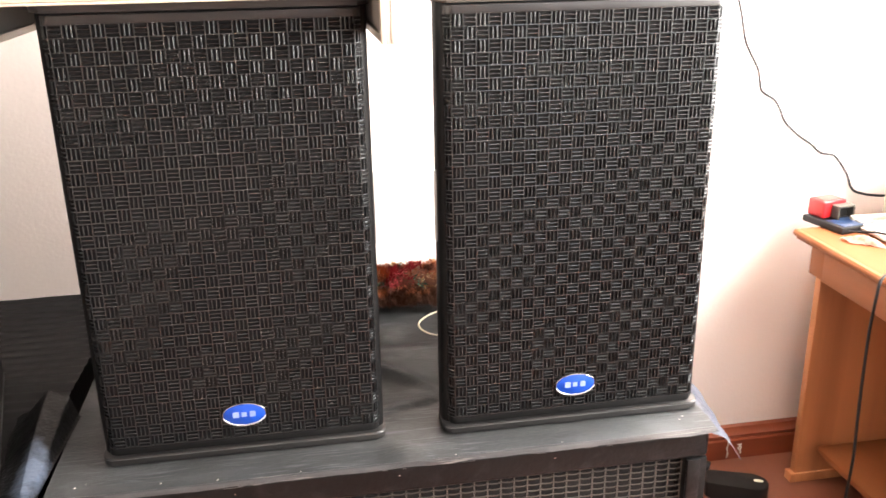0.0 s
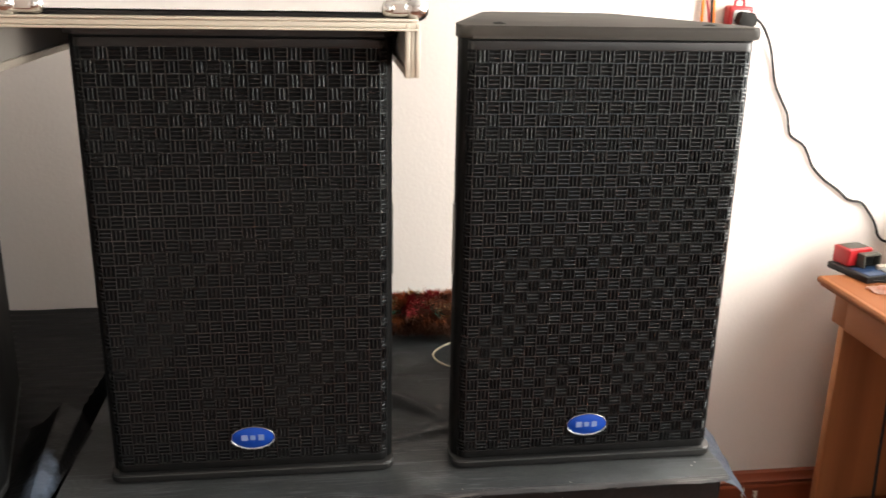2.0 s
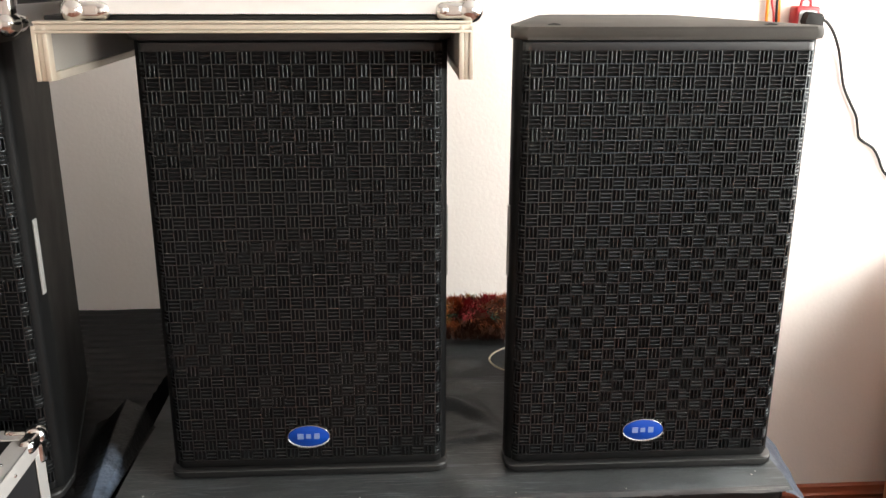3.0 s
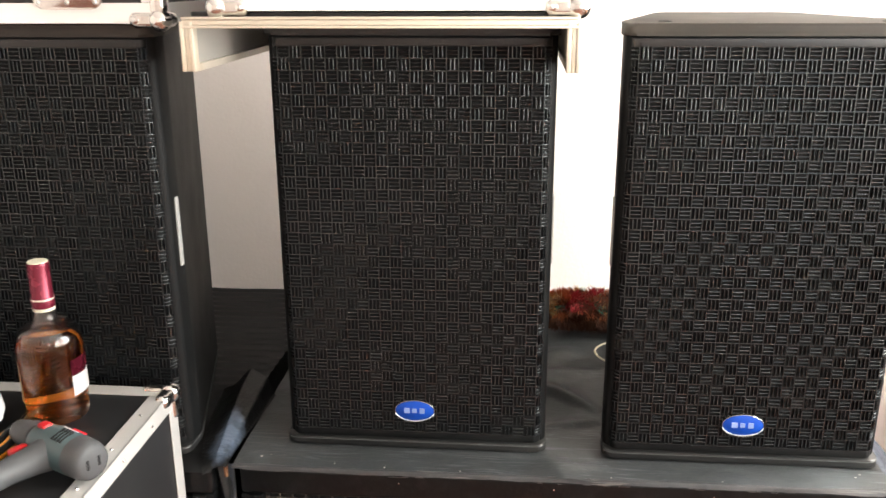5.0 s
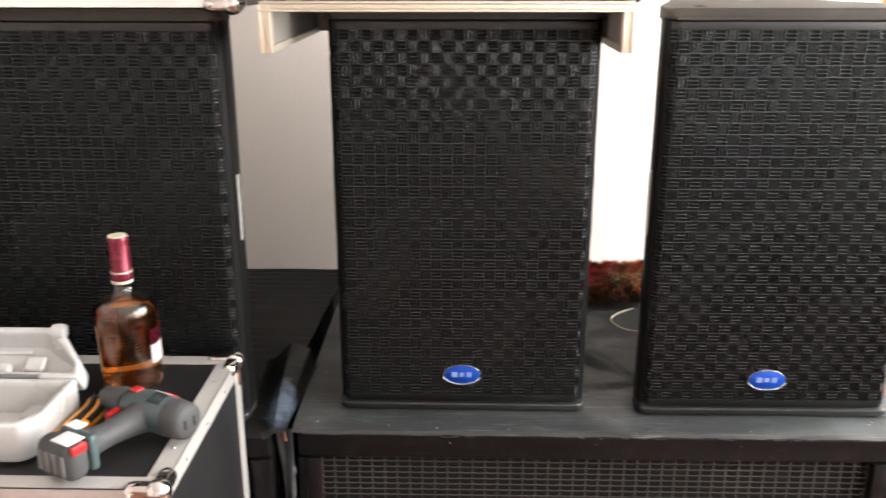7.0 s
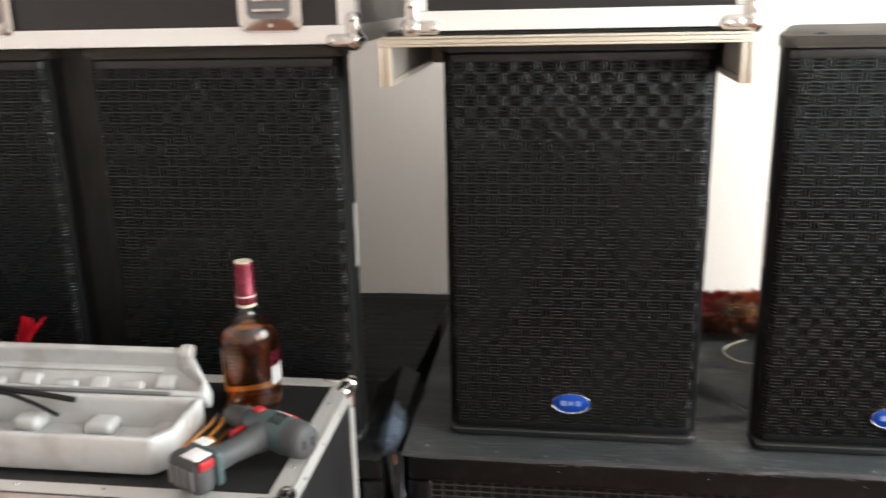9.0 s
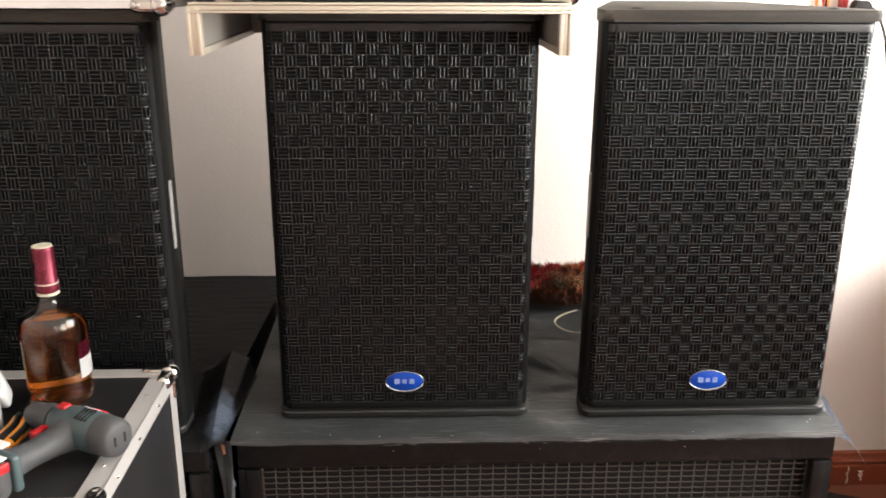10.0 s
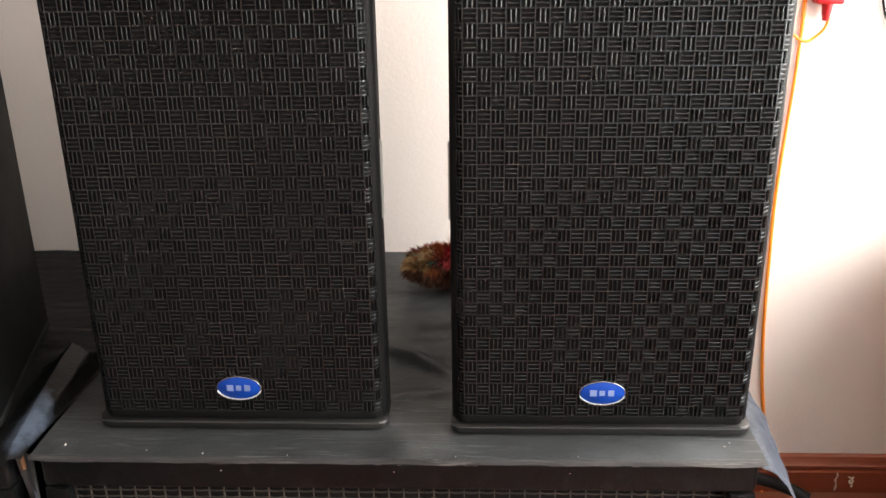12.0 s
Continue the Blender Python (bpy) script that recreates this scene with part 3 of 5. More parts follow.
tagged(far, "black loudspeaker with a woven-pattern grille beside a blue-grey cloth bundle")

for c in list(far.children):
    if c.name.startswith("side_strip"):
        bpy.data.objects.remove(c)

# ---------- subwoofers ----------
SUB_TOP = 0.659


def subwoofer(x0, x1, y0, y1, label, cols):
    ob = thing("subwoofer", pose((x0 + x1) / 2, y0, 0), label, "subwoofer", "subwoofers under the loudspeakers")
    w, d = (x1 - x0) / 2, y1 - y0
    bm = bmesh.new()
    box(bm, -w, w, 0.045, d, 0.05, SUB_TOP, 0.006, 2)
    part("cabinet", bm, M_SUB, ob)
    bm = bmesh.new()
    box(bm, -w, w, 0, 0.044, SUB_TOP - 0.060, SUB_TOP - 0.007, 0.009, 4)
    box(bm, -w, w, 0, 0.044, 0.05, 0.11, 0.007, 3)
    part("front_rail", bm, M_SUB, ob, "black rail with chipped and rubbed paint")
    for sg in (-1, 1):
        bm = bmesh.new()
        box(bm, sg * w - (0.040 if sg > 0 else 0), sg * w + (0.040 if sg < 0 else 0), 0.001, 0.044, 0.11, SUB_TOP - 0.060, 0.004, 2)
        part("front_post", bm, M_SUB, ob)
        bm = bmesh.new()
        xx = sg * (w - 0.027)
        box(bm, xx - 0.012, xx + 0.012, -0.003, 0.004, SUB_TOP - 0.150, SUB_TOP - 0.060, 0.002, 2)
        part("hinge_plate", bm, M_SUB, ob)
    bm = bmesh.new()
    box(bm, -w + 0.04, w - 0.04, 0.036, 0.046, 0.11, SUB_TOP - 0.060)
    part("speaker_cloth", bm, M_FOAM, ob)
    # wire front: uprights and closer level wires that dip a little between them
    gx0, gx1, gz0, gz1 = -w + 0.041, w - 0.041, 0.112, SUB_TOP - 0.062
    nz = 41
    up_me = mesh_of(boxed(-0.0009, 0.0009, 0.016, 0.0195, gz0, gz1), "upright_wire", M_MESH)
    for i in range(cols + 1):
        wire = new("upright_wire", up_me)
        wire.parent = ob
        wire.location.x = gx0 + (gx1 - gx0) * i / cols
    verts, faces = [], []
    for i in range(cols):
        xa, xb = gx0 + (gx1 - gx0) * i / cols, gx0 + (gx1 - gx0) * (i + 1) / cols
        for x, dz in ((xa, 0.0), (xa + 0.004, -0.0001), (xa + 0.0065, -0.0009), (xb - 0.0065, -0.0009), (xb - 0.004, -0.0001)):
            verts += [(x, y, dz + z) for y, z in ((0.0155, -0.0007), (0.0155, 0.0007), (0.0180, 0.0007), (0.0180, -0.0007))]
    verts += [(gx1, y, z) for y, z in ((0.0155, -0.0007), (0.0155, 0.0007), (0.0180, 0.0007), (0.0180, -0.0007))]
    for k in range(0, len(verts) - 4, 4):
        faces += [(k + e, k + 4 + e, k + 4 + (e + 1) % 4, k + (e + 1) % 4) for e in range(4)]
    level_me = bpy.data.meshes.new("level_wire")
    level_me.from_pydata(verts, [], faces)
    level_me.materials.append(M_MESH)
    for j in range(nz + 1):
        wire = new("level_wire", level_me)
        wire.parent = ob
        wire.location.z = gz0 + (gz1 - gz0) * j / nz
    # bright clipped wire ends down one edge
    bm = bmesh.new()
    for j in range(0, nz):
        z = gz0 + (gz1 - gz0) * (j + 0.5) / nz
        box(bm, -w + 0.0415, -w + 0.0435, 0.012, 0.015, z - 0.0016, z + 0.0016)
    part("wire_ends", bm, M_CHROME, ob, "bright clipped ends of wire", kind="stuff")
    for sx in (-1, 1):
        for y in (0.08, d - 0.08):
            bm = bmesh.new()
            box(bm, sx * (w - 0.1) - 0.035, sx * (w - 0.1) + 0.035, y - 0.035, y + 0.035, 0.0, 0.05, 0.01, 2)
            part("foot", bm, M_RUBBER, ob)
    # screws along the rail
    for k in range(-2, 3):
        if abs(0.262 * k) < w - 0.03:
            bm = bmesh.new()
            ball(bm, (0.262 * k, 0.0005, SUB_TOP - 0.0265), 0.0016, 1, 0.5, 1, 10, 6)
            part("screw", bm, M_CHROME, ob, "small bright screw", 60)
    # specks of paint and tape on the rail
    bm = bmesh.new()
    for i in range(int(cols * 0.5)):
        x, z = random.uniform(-w + 0.02, w - 0.02), SUB_TOP - 0.0115 - random.random() * 0.003
        e = random.uniform(0.002, 0.010)
        box(bm, x - e, x + e, 0.0002, 0.006, z - 0.0006, z + 0.0006)
    part("rubbed_paint", bm, M_RIM, ob, "rubbed grey patches on the rail", kind="stuff")
    return ob


subwoofer(-0.412, 0.667, 1.214, 1.99, "wide black subwoofer with a wire mesh front, covered with black vinyl", 43)
subwoofer(-1.56, -0.457, 1.205, 1.99, "black subwoofer with wire mesh front behind the flight case", 43)


# ---------- vinyl covers ----------
def cover_main():
    """Black sheet lying over the wide subwoofer, folded down a little in front, creased between the loudspeakers."""
    def f(u, v):
        x = -0.418 + u * 1.090
        y = 1.205 + v * 0.855
        z = SUB_TOP + 0.0045 + 0.0012 * noise.noise(Vector((x * 9, y * 12, 3)))
        gap = math.exp(-((x - 0.155) / 0.05) ** 2)
        z += gap * 0.014 * max(0, noise.noise(Vector((x * 14, y * 17, 1.5))))
        strip = max(0, min(1, (1.262 - y) / 0.02))
        z += strip * (0.006 * max(0, noise.noise(Vector((x * 8, y * 34, 6)))) + 0.0025 * abs(noise.noise(Vector((x * 14, y * 40, 2)))) + 0.0008 * noise.noise(Vector((x * 40, y * 60, 9))))
        fold = y - 1.490 + 0.85 * (x - 0.15) + 0.012 * noise.noise(Vector((x * 30, 4, 1)))
        z += 0.020 * math.exp(-((x - 0.150) / 0.060) ** 2 - (fold / (0.012 if fold < 0 else 0.040)) ** 2)
        ripple = y - 1.375 - 0.30 * (x - 0.15)
        z += 0.008 * math.exp(-((x - 0.165) / 0.07) ** 2 - (ripple / (0.008 if ripple < 0 else 0.025)) ** 2)
        z += 0.005 * math.exp(-((x - 0.160) / 0.08) ** 2 - ((y - 1.60 - 0.2 * (x - 0.15)) / 0.016) ** 2)
        if v < 0.05:
            k = 1 - v / 0.05
            y -= 0.009 * k + 0.004 * k * noise.noise(Vector((x * 9, 0, 3)))
            z -= 0.0045 * k * k + 0.004 * k * noise.noise(Vector((x * 13, 0, 7)))
        return Vector((x, y, z))
    bm = bmesh.new()
    sheet(bm, f, 240, 130, 0.0012)
    return single("vinyl_cover", bm, M_VINYL, "scuffed black vinyl sheet lying creased over the wide subwoofer", "cover", smooth=60)


cover = cover_main()


def cover_hem():
    """The sheet's doubled front edge, rubbed pale."""
    def f(u, v):
        x = -0.416 + u * 1.082
        k = 1 - v
        y = 1.2005 + 0.009 * v + 0.004 * noise.noise(Vector((x * 7, 2, 5))) * v - 0.004 * k * noise.noise(Vector((x * 9, 0, 3)))
        z = SUB_TOP + 0.0058 + 0.0018 * math.sin(v * math.pi) + 0.0008 * noise.noise(Vector((x * 40, 3, 2))) - 0.003 * k * noise.noise(Vector((x * 13, 0, 7))) - 0.006 * k ** 3
        return Vector((x, y - 0.005, z))
    bm = bmesh.new()
    sheet(bm, f, 260, 8, 0.0014)
    part("front_hem", bm, M_HEM, cover, "front edge of the sheet rubbed pale", 60)


cover_hem()


def cover_corner():
    """The sheet's loose corner hanging over the end of the subwoofer."""
    def f(u, v):
        a = Vector((0.667, 1.50, SUB_TOP + 0.005)).lerp(Vector((0.667, 1.206, SUB_TOP - 0.008)), v)
        b = Vector((0.690, 1.49, SUB_TOP + 0.004)).lerp(Vector((0.724, 1.204, 0.590)), v ** 1.5)
        p = a.lerp(b, u)
        p.x += 0.020 * math.sin(v * math.pi) * u
        p.z += 0.012 * math.sin(u * math.pi) * v + 0.003 * noise.noise(Vector((p.x * 40, p.y * 30, 2)))
        p.x += 0.004 * noise.noise(Vector((p.y * 25, u * 4, 9)))
        return p
    bm = bmesh.new()
    sheet(bm, f, 10, 40, 0.0012)
    ob = part("loose_corner", bm, M_CORNER, cover, "loose corner of the sheet with painted sheen and scuffs", 60)
    return ob


cover_corner()


def cover_left():
    def f(u, v):
        y = 1.200 + v * 0.865
        x = -1.56 + u * (1.105 + 0.035 * max(0, v - 0.3))
        z = SUB_TOP + 0.0050 + 0.0016 * math.sin(y * 190 + 2 * noise.noise(Vector((x * 6, y * 5, 0)))) * min(1, max(0, (y - 1.45) * 8)) + 0.002 * noise.noise(Vector((x * 9, y * 8, 4)))
        if v < 0.05:
            z -= 0.018 * (1 - v / 0.05) ** 2
        return Vector((x, y, z))
    bm = bmesh.new()
    sheet(bm, f, 60, 260, 0.0012)
    return single("vinyl_cover", bm, M_VINYL_BACK, "ribbed black vinyl sheet over the subwoofer behind the flight case", "cover", smooth=60)


left_cover = cover_left()


def cover_fold():
    """A stiff fold of the sheet that stands up beside the seam and falls in front of it."""
    def f(u, v):
        y = 1.196 + v * 0.285 - 0.020 * v * u
        left = -0.470 - 0.052 * v - 0.012 * math.sin(v * 3)
        x = left + u * (-0.427 + 0.016 * v - left)
        tall = 0.006 + 0.044 * v ** 1.2
        if u < 0.55:
            lift = (u / 0.55) ** 1.3
        elif u < 0.86:
            lift = 1 - 0.22 * (u - 0.55) / 0.31
        else:
            lift = 0.78 - 1.1 * (u - 0.86) / 0.14
        z = SUB_TOP + 0.0065 + tall * lift
        z += (0.002 + 0.004 * v) * noise.noise(Vector((x * 38, y * 12, 5))) + 0.0015 * abs(noise.noise(Vector((x * 30, y * 30, 8))))
        z = max(z, SUB_TOP + 0.0062)
        if v < 0.1:
            k = 1 - v / 0.1
            z -= 0.018 * k * k * (1.2 - u)
        return Vector((x, y, z))
    bm = bmesh.new()
    sheet(bm, f, 40, 60, 0.0014)
    part("raised_fold", bm, M_GLOSS, left_cover, "stiff glossy fold standing up from the sheet", 85)

    def g(u, v):
        x = -0.428 - 0.004 * u + 0.016 * v
        return Vector((x + 0.014 * u * (1 - v), 1.2115 - 0.012 * math.sin(v * 2.2) - 0.004 * u, SUB_TOP + 0.002 - v * 0.085))
    bm = bmesh.new()
    sheet(bm, g, 6, 16, 0.0012)
    part("hanging_tongue", bm, M_CORNER, left_cover, "pale tongue of vinyl hanging in front of the seam", 60)
    bm = bmesh.new()
    tube(bm, [(-0.440, 1.228, SUB_TOP + 0.008), (-0.434, 1.212, SUB_TOP + 0.004), (-0.430, 1.204, SUB_TOP - 0.02)], 0.0035, 6, 5)
    part("frayed_edge", bm, M_RUST, left_cover, "brown frayed edge")

    def k(u, v):
        z = SUB_TOP - 0.004 - v * 0.42
        x = -0.452 + u * 0.034 + 0.010 * math.sin(v * 5) * (1 - u)
        return Vector((x, 1.220 + 0.022 * math.sin(u * math.pi * 1.5 + v * 3) * (0.3 + v), z))
    bm = bmesh.new()
    sheet(bm, k, 10, 30, 0.0014)
    part("hanging_fold", bm, M_VINYL, left_cover, "crumpled sheet hanging into the gap", 60)


cover_fold()

# chips of white on the sheet
bm = bmesh.new()
for x, y, s in ((-0.158, 1.212, 0.004), (-0.245, 1.219, 0.003), (-0.03, 1.209, 0.003), (0.22, 1.209, 0.002), (-0.375, 1.232, 0.004), (-0.36, 1.238, 0.003), (0.62, 1.24, 0.004), (0.63, 1.25, 0.003), (0.4, 1.211, 0.002)):
    s *= 0.38
    box(bm, -s, s, -s * 0.4, s * 0.4, 0, 0.0012, 0, 1, pose(x, y, SUB_TOP + 0.0048, 0, 0, random.uniform(-60, 60)))
part("paint_specks", bm, M_PAINT, cover, "specks of white paint", kind="stuff")


# ---------- case lid on the middle loudspeaker ----------
def case_lid():
    x0, x1, y0, y1, zb, zt = -0.414, 0.133, 1.142, 1.60, 1.328, 1.4025
    ob = thing("case_lid", pose((x0 + x1) / 2, y0, 1.388), "upturned flight case lid with cream metal edging, lying on a loudspeaker", "case lid")
    cx, w = (x0 + x1) / 2, (x1 - x0) / 2
    b, t = zb - 1.388, zt - 1.388
    bm = bmesh.new()
    box(bm, -w + 0.006, w - 0.006, 0.022, y1 - y0, 0.0, t + 0.0060, 0.001, 1)
    part("panel", bm, M_PANEL, ob, "black laminate panel")
    for sg in (-1, 1):
        bm = bmesh.new()
        xx = sg * (w - 0.006)
        box(bm, xx - 0.004, xx + 0.004, 0.012, y1 - y0, b + 0.002, -0.0005, 0.001, 1)
        part("side_wall", bm, M_LINER, ob, "grey lined side wall")
        bm = bmesh.new()
        for e, (da, db) in enumerate(((-0.0095, -0.0035), (-0.0030, 0.0030), (0.0035, 0.0095))):
            box(bm, xx + da, xx + db, -0.002 + 0.002 * (e == 1), 0.016, b, t - 0.006, 0.0012, 2)
        box(bm, xx - 0.008, xx + 0.008, 0.016, y1 - y0, b - 0.001, b + 0.010, 0.001, 1)
        part("side_edging", bm, M_CREAM, ob)
    bm = bmesh.new()
    for e, (z0, z1) in enumerate(((t - 0.0035, t), (t - 0.0110, t - 0.0040), (t - 0.0150, t - 0.0115))):
        box(bm, -w, w, -0.004 + 0.0025 * (e == 1), 0.018, z0, z1, 0.0012, 2)
    part("front_edging", bm, M_CREAM, ob, "grooved cream metal edging")
    bm = bmesh.new()
    box(bm, -w + 0.01, w - 0.01, y1 - y0 - 0.01, y1 - y0, b + 0.002, 0, 0.001, 1)
    part("back_wall", bm, M_LINER, ob)
    return ob


case_lid()


# ---------- flight cases ----------
def ball_corner(parent, p, sx, sy, sz, r=0.017):
    """Pressed chrome corner: a ball with three lobed legs and their rivets."""
    bm = bmesh.new()
    ball(bm, (0, 0, 0), r)
    for ax, sg in ((0, -sx), (1, -sy), (2, -sz)):
        d = [0, 0, 0]
        d[ax] = sg
        lo, hi = [-0.011] * 3, [0.011] * 3
        lo[ax], hi[ax] = (0.006, 0.038) if sg > 0 else (-0.038, -0.006)
        box(bm, lo[0], hi[0], lo[1], hi[1], lo[2], hi[2], 0.006, 3)
        c = [0, 0, 0]
        c[ax] = sg * 0.034
        ball(bm, c, 0.0125, u=14, v=8)
    ob = part("ball_corner", bm, M_CHROME, parent, "shiny chrome ball corner", 50)
    ob.matrix_basis = pose(*p)
    bm = bmesh.new()
    for ax, sg in ((0, -sx), (2, -sz)):
        c = [0, sy * 0.0125, 0]
        c[ax] = sg * 0.036
        ball(bm, c, 0.0032, u=10, v=6)
    part("rivets", bm, M_ALU, ob, kind="stuff")
    return ob


def latch(parent, x, z):
    """Recessed butterfly latch: a dished plate, its turning key and rivets."""
    bm = bmesh.new()
    prism(bm, rounded([(-0.052, -0.05), (0.052, -0.05), (0.052, 0.05), (-0.052, 0.05)], 0.014), -0.004, 0.001, 0.002, 2, pose(0, 0, 0, 90, 0, 0))
    ob = part("latch", bm, M_CHROME, parent, "chrome butterfly latch")
    ob.matrix_basis = pose(x, -0.006, z)
    bm = bmesh.new()
    prism(bm, rounded([(-0.036, -0.03), (0.036, -0.03), (0.036, 0.034), (-0.036, 0.034)], 0.01), 0.0042, 0.0052, 0, 1, pose(0, 0, 0, 90, 0, 0))
    part("dish", bm, M_GREY, ob)
    bm = bmesh.new()
    box(bm, -0.026, 0.026, -0.010, -0.0055, -0.004, 0.004, 0.0015, 2)
    box(bm, -0.026, 0.026, -0.010, -0.0055, -0.020, -0.014, 0.0015, 2)
    lathe(bm, [(0.013, 0), (0.013, 0.006), (0.009, 0.008)], 20, pose(0, -0.005, 0.012, 90, 0, 0))
    part("key", bm, M_CHROME, ob)
    bm = bmesh.new()
    for dx, dz in ((-0.043, -0.041), (0.043, -0.041), (0, -0.041), (-0.043, 0.041), (0.043, 0.041)):
        ball(bm, (dx, -0.0015, dz), 0.0034, u=10, v=6)
    part("rivets", bm, M_ALU, ob, kind="stuff")


def flight_case(name, x0, x1, y0, y1, z0, z1, label, edge=0.030, latches=(), metal=None):
    """A box of laminate panels with aluminium angle along all edges and ball corners."""
    ob = thing(name, pose((x0 + x1) / 2, y0, z0), label, "flight case", "flight cases")
    w, d, h = (x1 - x0) / 2, y1 - y0, z1 - z0
    e, t = edge, 0.0022
    for nm, b in (("front_panel", (-w + 0.003, w - 0.003, 0.003, 0.012, 0.004, h - 0.004)), ("back_panel", (-w + 0.003, w - 0.003, d - 0.012, d - 0.003, 0.004, h - 0.004)),
                  ("side_panel", (-w + 0.003, -w + 0.012, 0.0125, d - 0.0125, 0.004, h - 0.004)), ("side_panel", (w - 0.012, w - 0.003, 0.0125, d - 0.0125, 0.004, h - 0.004)),
                  ("top_panel", (-w + 0.0125, w - 0.0125, 0.0125, d - 0.0125, h - 0.012, h - 0.003)), ("bottom_panel", (-w + 0.0125, w - 0.0125, 0.0125, d - 0.0125, 0.003, 0.012))):
        part(nm, boxed(*b), M_PANEL, ob)

    def angle(p, q):
        """Angle strip: two thin legs meeting along one edge; p and q are the legs' boxes."""
        bm = bmesh.new()
        box(bm, *p, bevel=0.0008, seg=1)
        box(bm, *q, bevel=0.0008, seg=1)
        part("edging", bm, metal or M_ALU, ob)

    g = 0.004
    for zz, sz in ((0, 1), (h, -1)):
        za, zb = (zz, zz + e) if sz > 0 else (zz - e, zz)
        ta, tb = (zz, zz + t) if sz > 0 else (zz - t, zz)
        for yy, sy in ((0, 1), (d, -1)):
            ya, yb = (yy, yy + t) if sy > 0 else (yy - t, yy)
            yc, yd = (yy, yy + e) if sy > 0 else (yy - e, yy)
            angle((-w + g, w - g, ya, yb, za, zb), (-w + g, w - g, yc, yd, ta, tb))
        for xx, sx in ((-w, 1), (w, -1)):
            xa, xb = (xx, xx + t) if sx > 0 else (xx - t, xx)
            xc, xd = (xx, xx + e) if sx > 0 else (xx - e, xx)
            angle((xa, xb, g, d - g, za, zb), (xc, xd, e + 0.0004, d - e - 0.0004, ta, tb))
    for xx, sx in ((-w, 1), (w, -1)):
        for yy, sy in ((0, 1), (d, -1)):
            xa, xb = (xx, xx + t) if sx > 0 else (xx - t, xx)
            xc, xd = (xx, xx + e) if sx > 0 else (xx - e, xx)
            ya, yb = (yy, yy + t) if sy > 0 else (yy - t, yy)
            yc, yd = (yy, yy + e) if sy > 0 else (yy - e, yy)
            angle((xa, xb, yc, yd, e + 0.0004, h - e - 0.0004), (xc, xd, ya, yb, e + 0.0004, h - e - 0.0004))
    for sx in (-1, 1):
        for sy, y in ((-1, 0.006), (1, d - 0.006)):
            for sz, z in ((-1, 0.006), (1, h - 0.006)):
                ball_corner(ob, (sx * (w - 0.006), y, z), sx, sy, sz)
    for x in latches:
        latch(ob, x - (x0 + x1) / 2, 0.072)
    # rivets along the near edges
    bm = bmesh.new()
    for i in range(1, 7):
        x = -w + 2 * w * i / 7
        ball(bm, (x, 0.018, h + 0.0005), 0.0024, u=8, v=5)
    for j in range(1, 4):
        ball(bm, (w - 0.016, d * j / 4, h + 0.0005), 0.0026, u=8, v=5)
        ball(bm, (w + 0.0005, d * j / 4, h - 0.016), 0.0026, u=8, v=5)
    part("edge_rivets", bm, M_CHROME, ob, kind="stuff")
    return ob


flight_case("flight_case", -1.42, -0.498, 0.785, 1.188, 0.0, 0.812, "black flight case with aluminium edges, tools and a bottle on top")
flight_case("flight_case", -1.205, -0.462, 1.196, 1.66, 1.390, 1.72, "black flight case with aluminium edging and chrome latches on loudspeakers", latches=(-1.095, -0.60), metal=M_ALU_LIT)
flight_case("flight_case", -0.372, 0.138, 1.150, 1.60, 1.409, 1.72, "black flight case with brightly lit aluminium edging, on the upturned lid", metal=M_ALU_LIT)


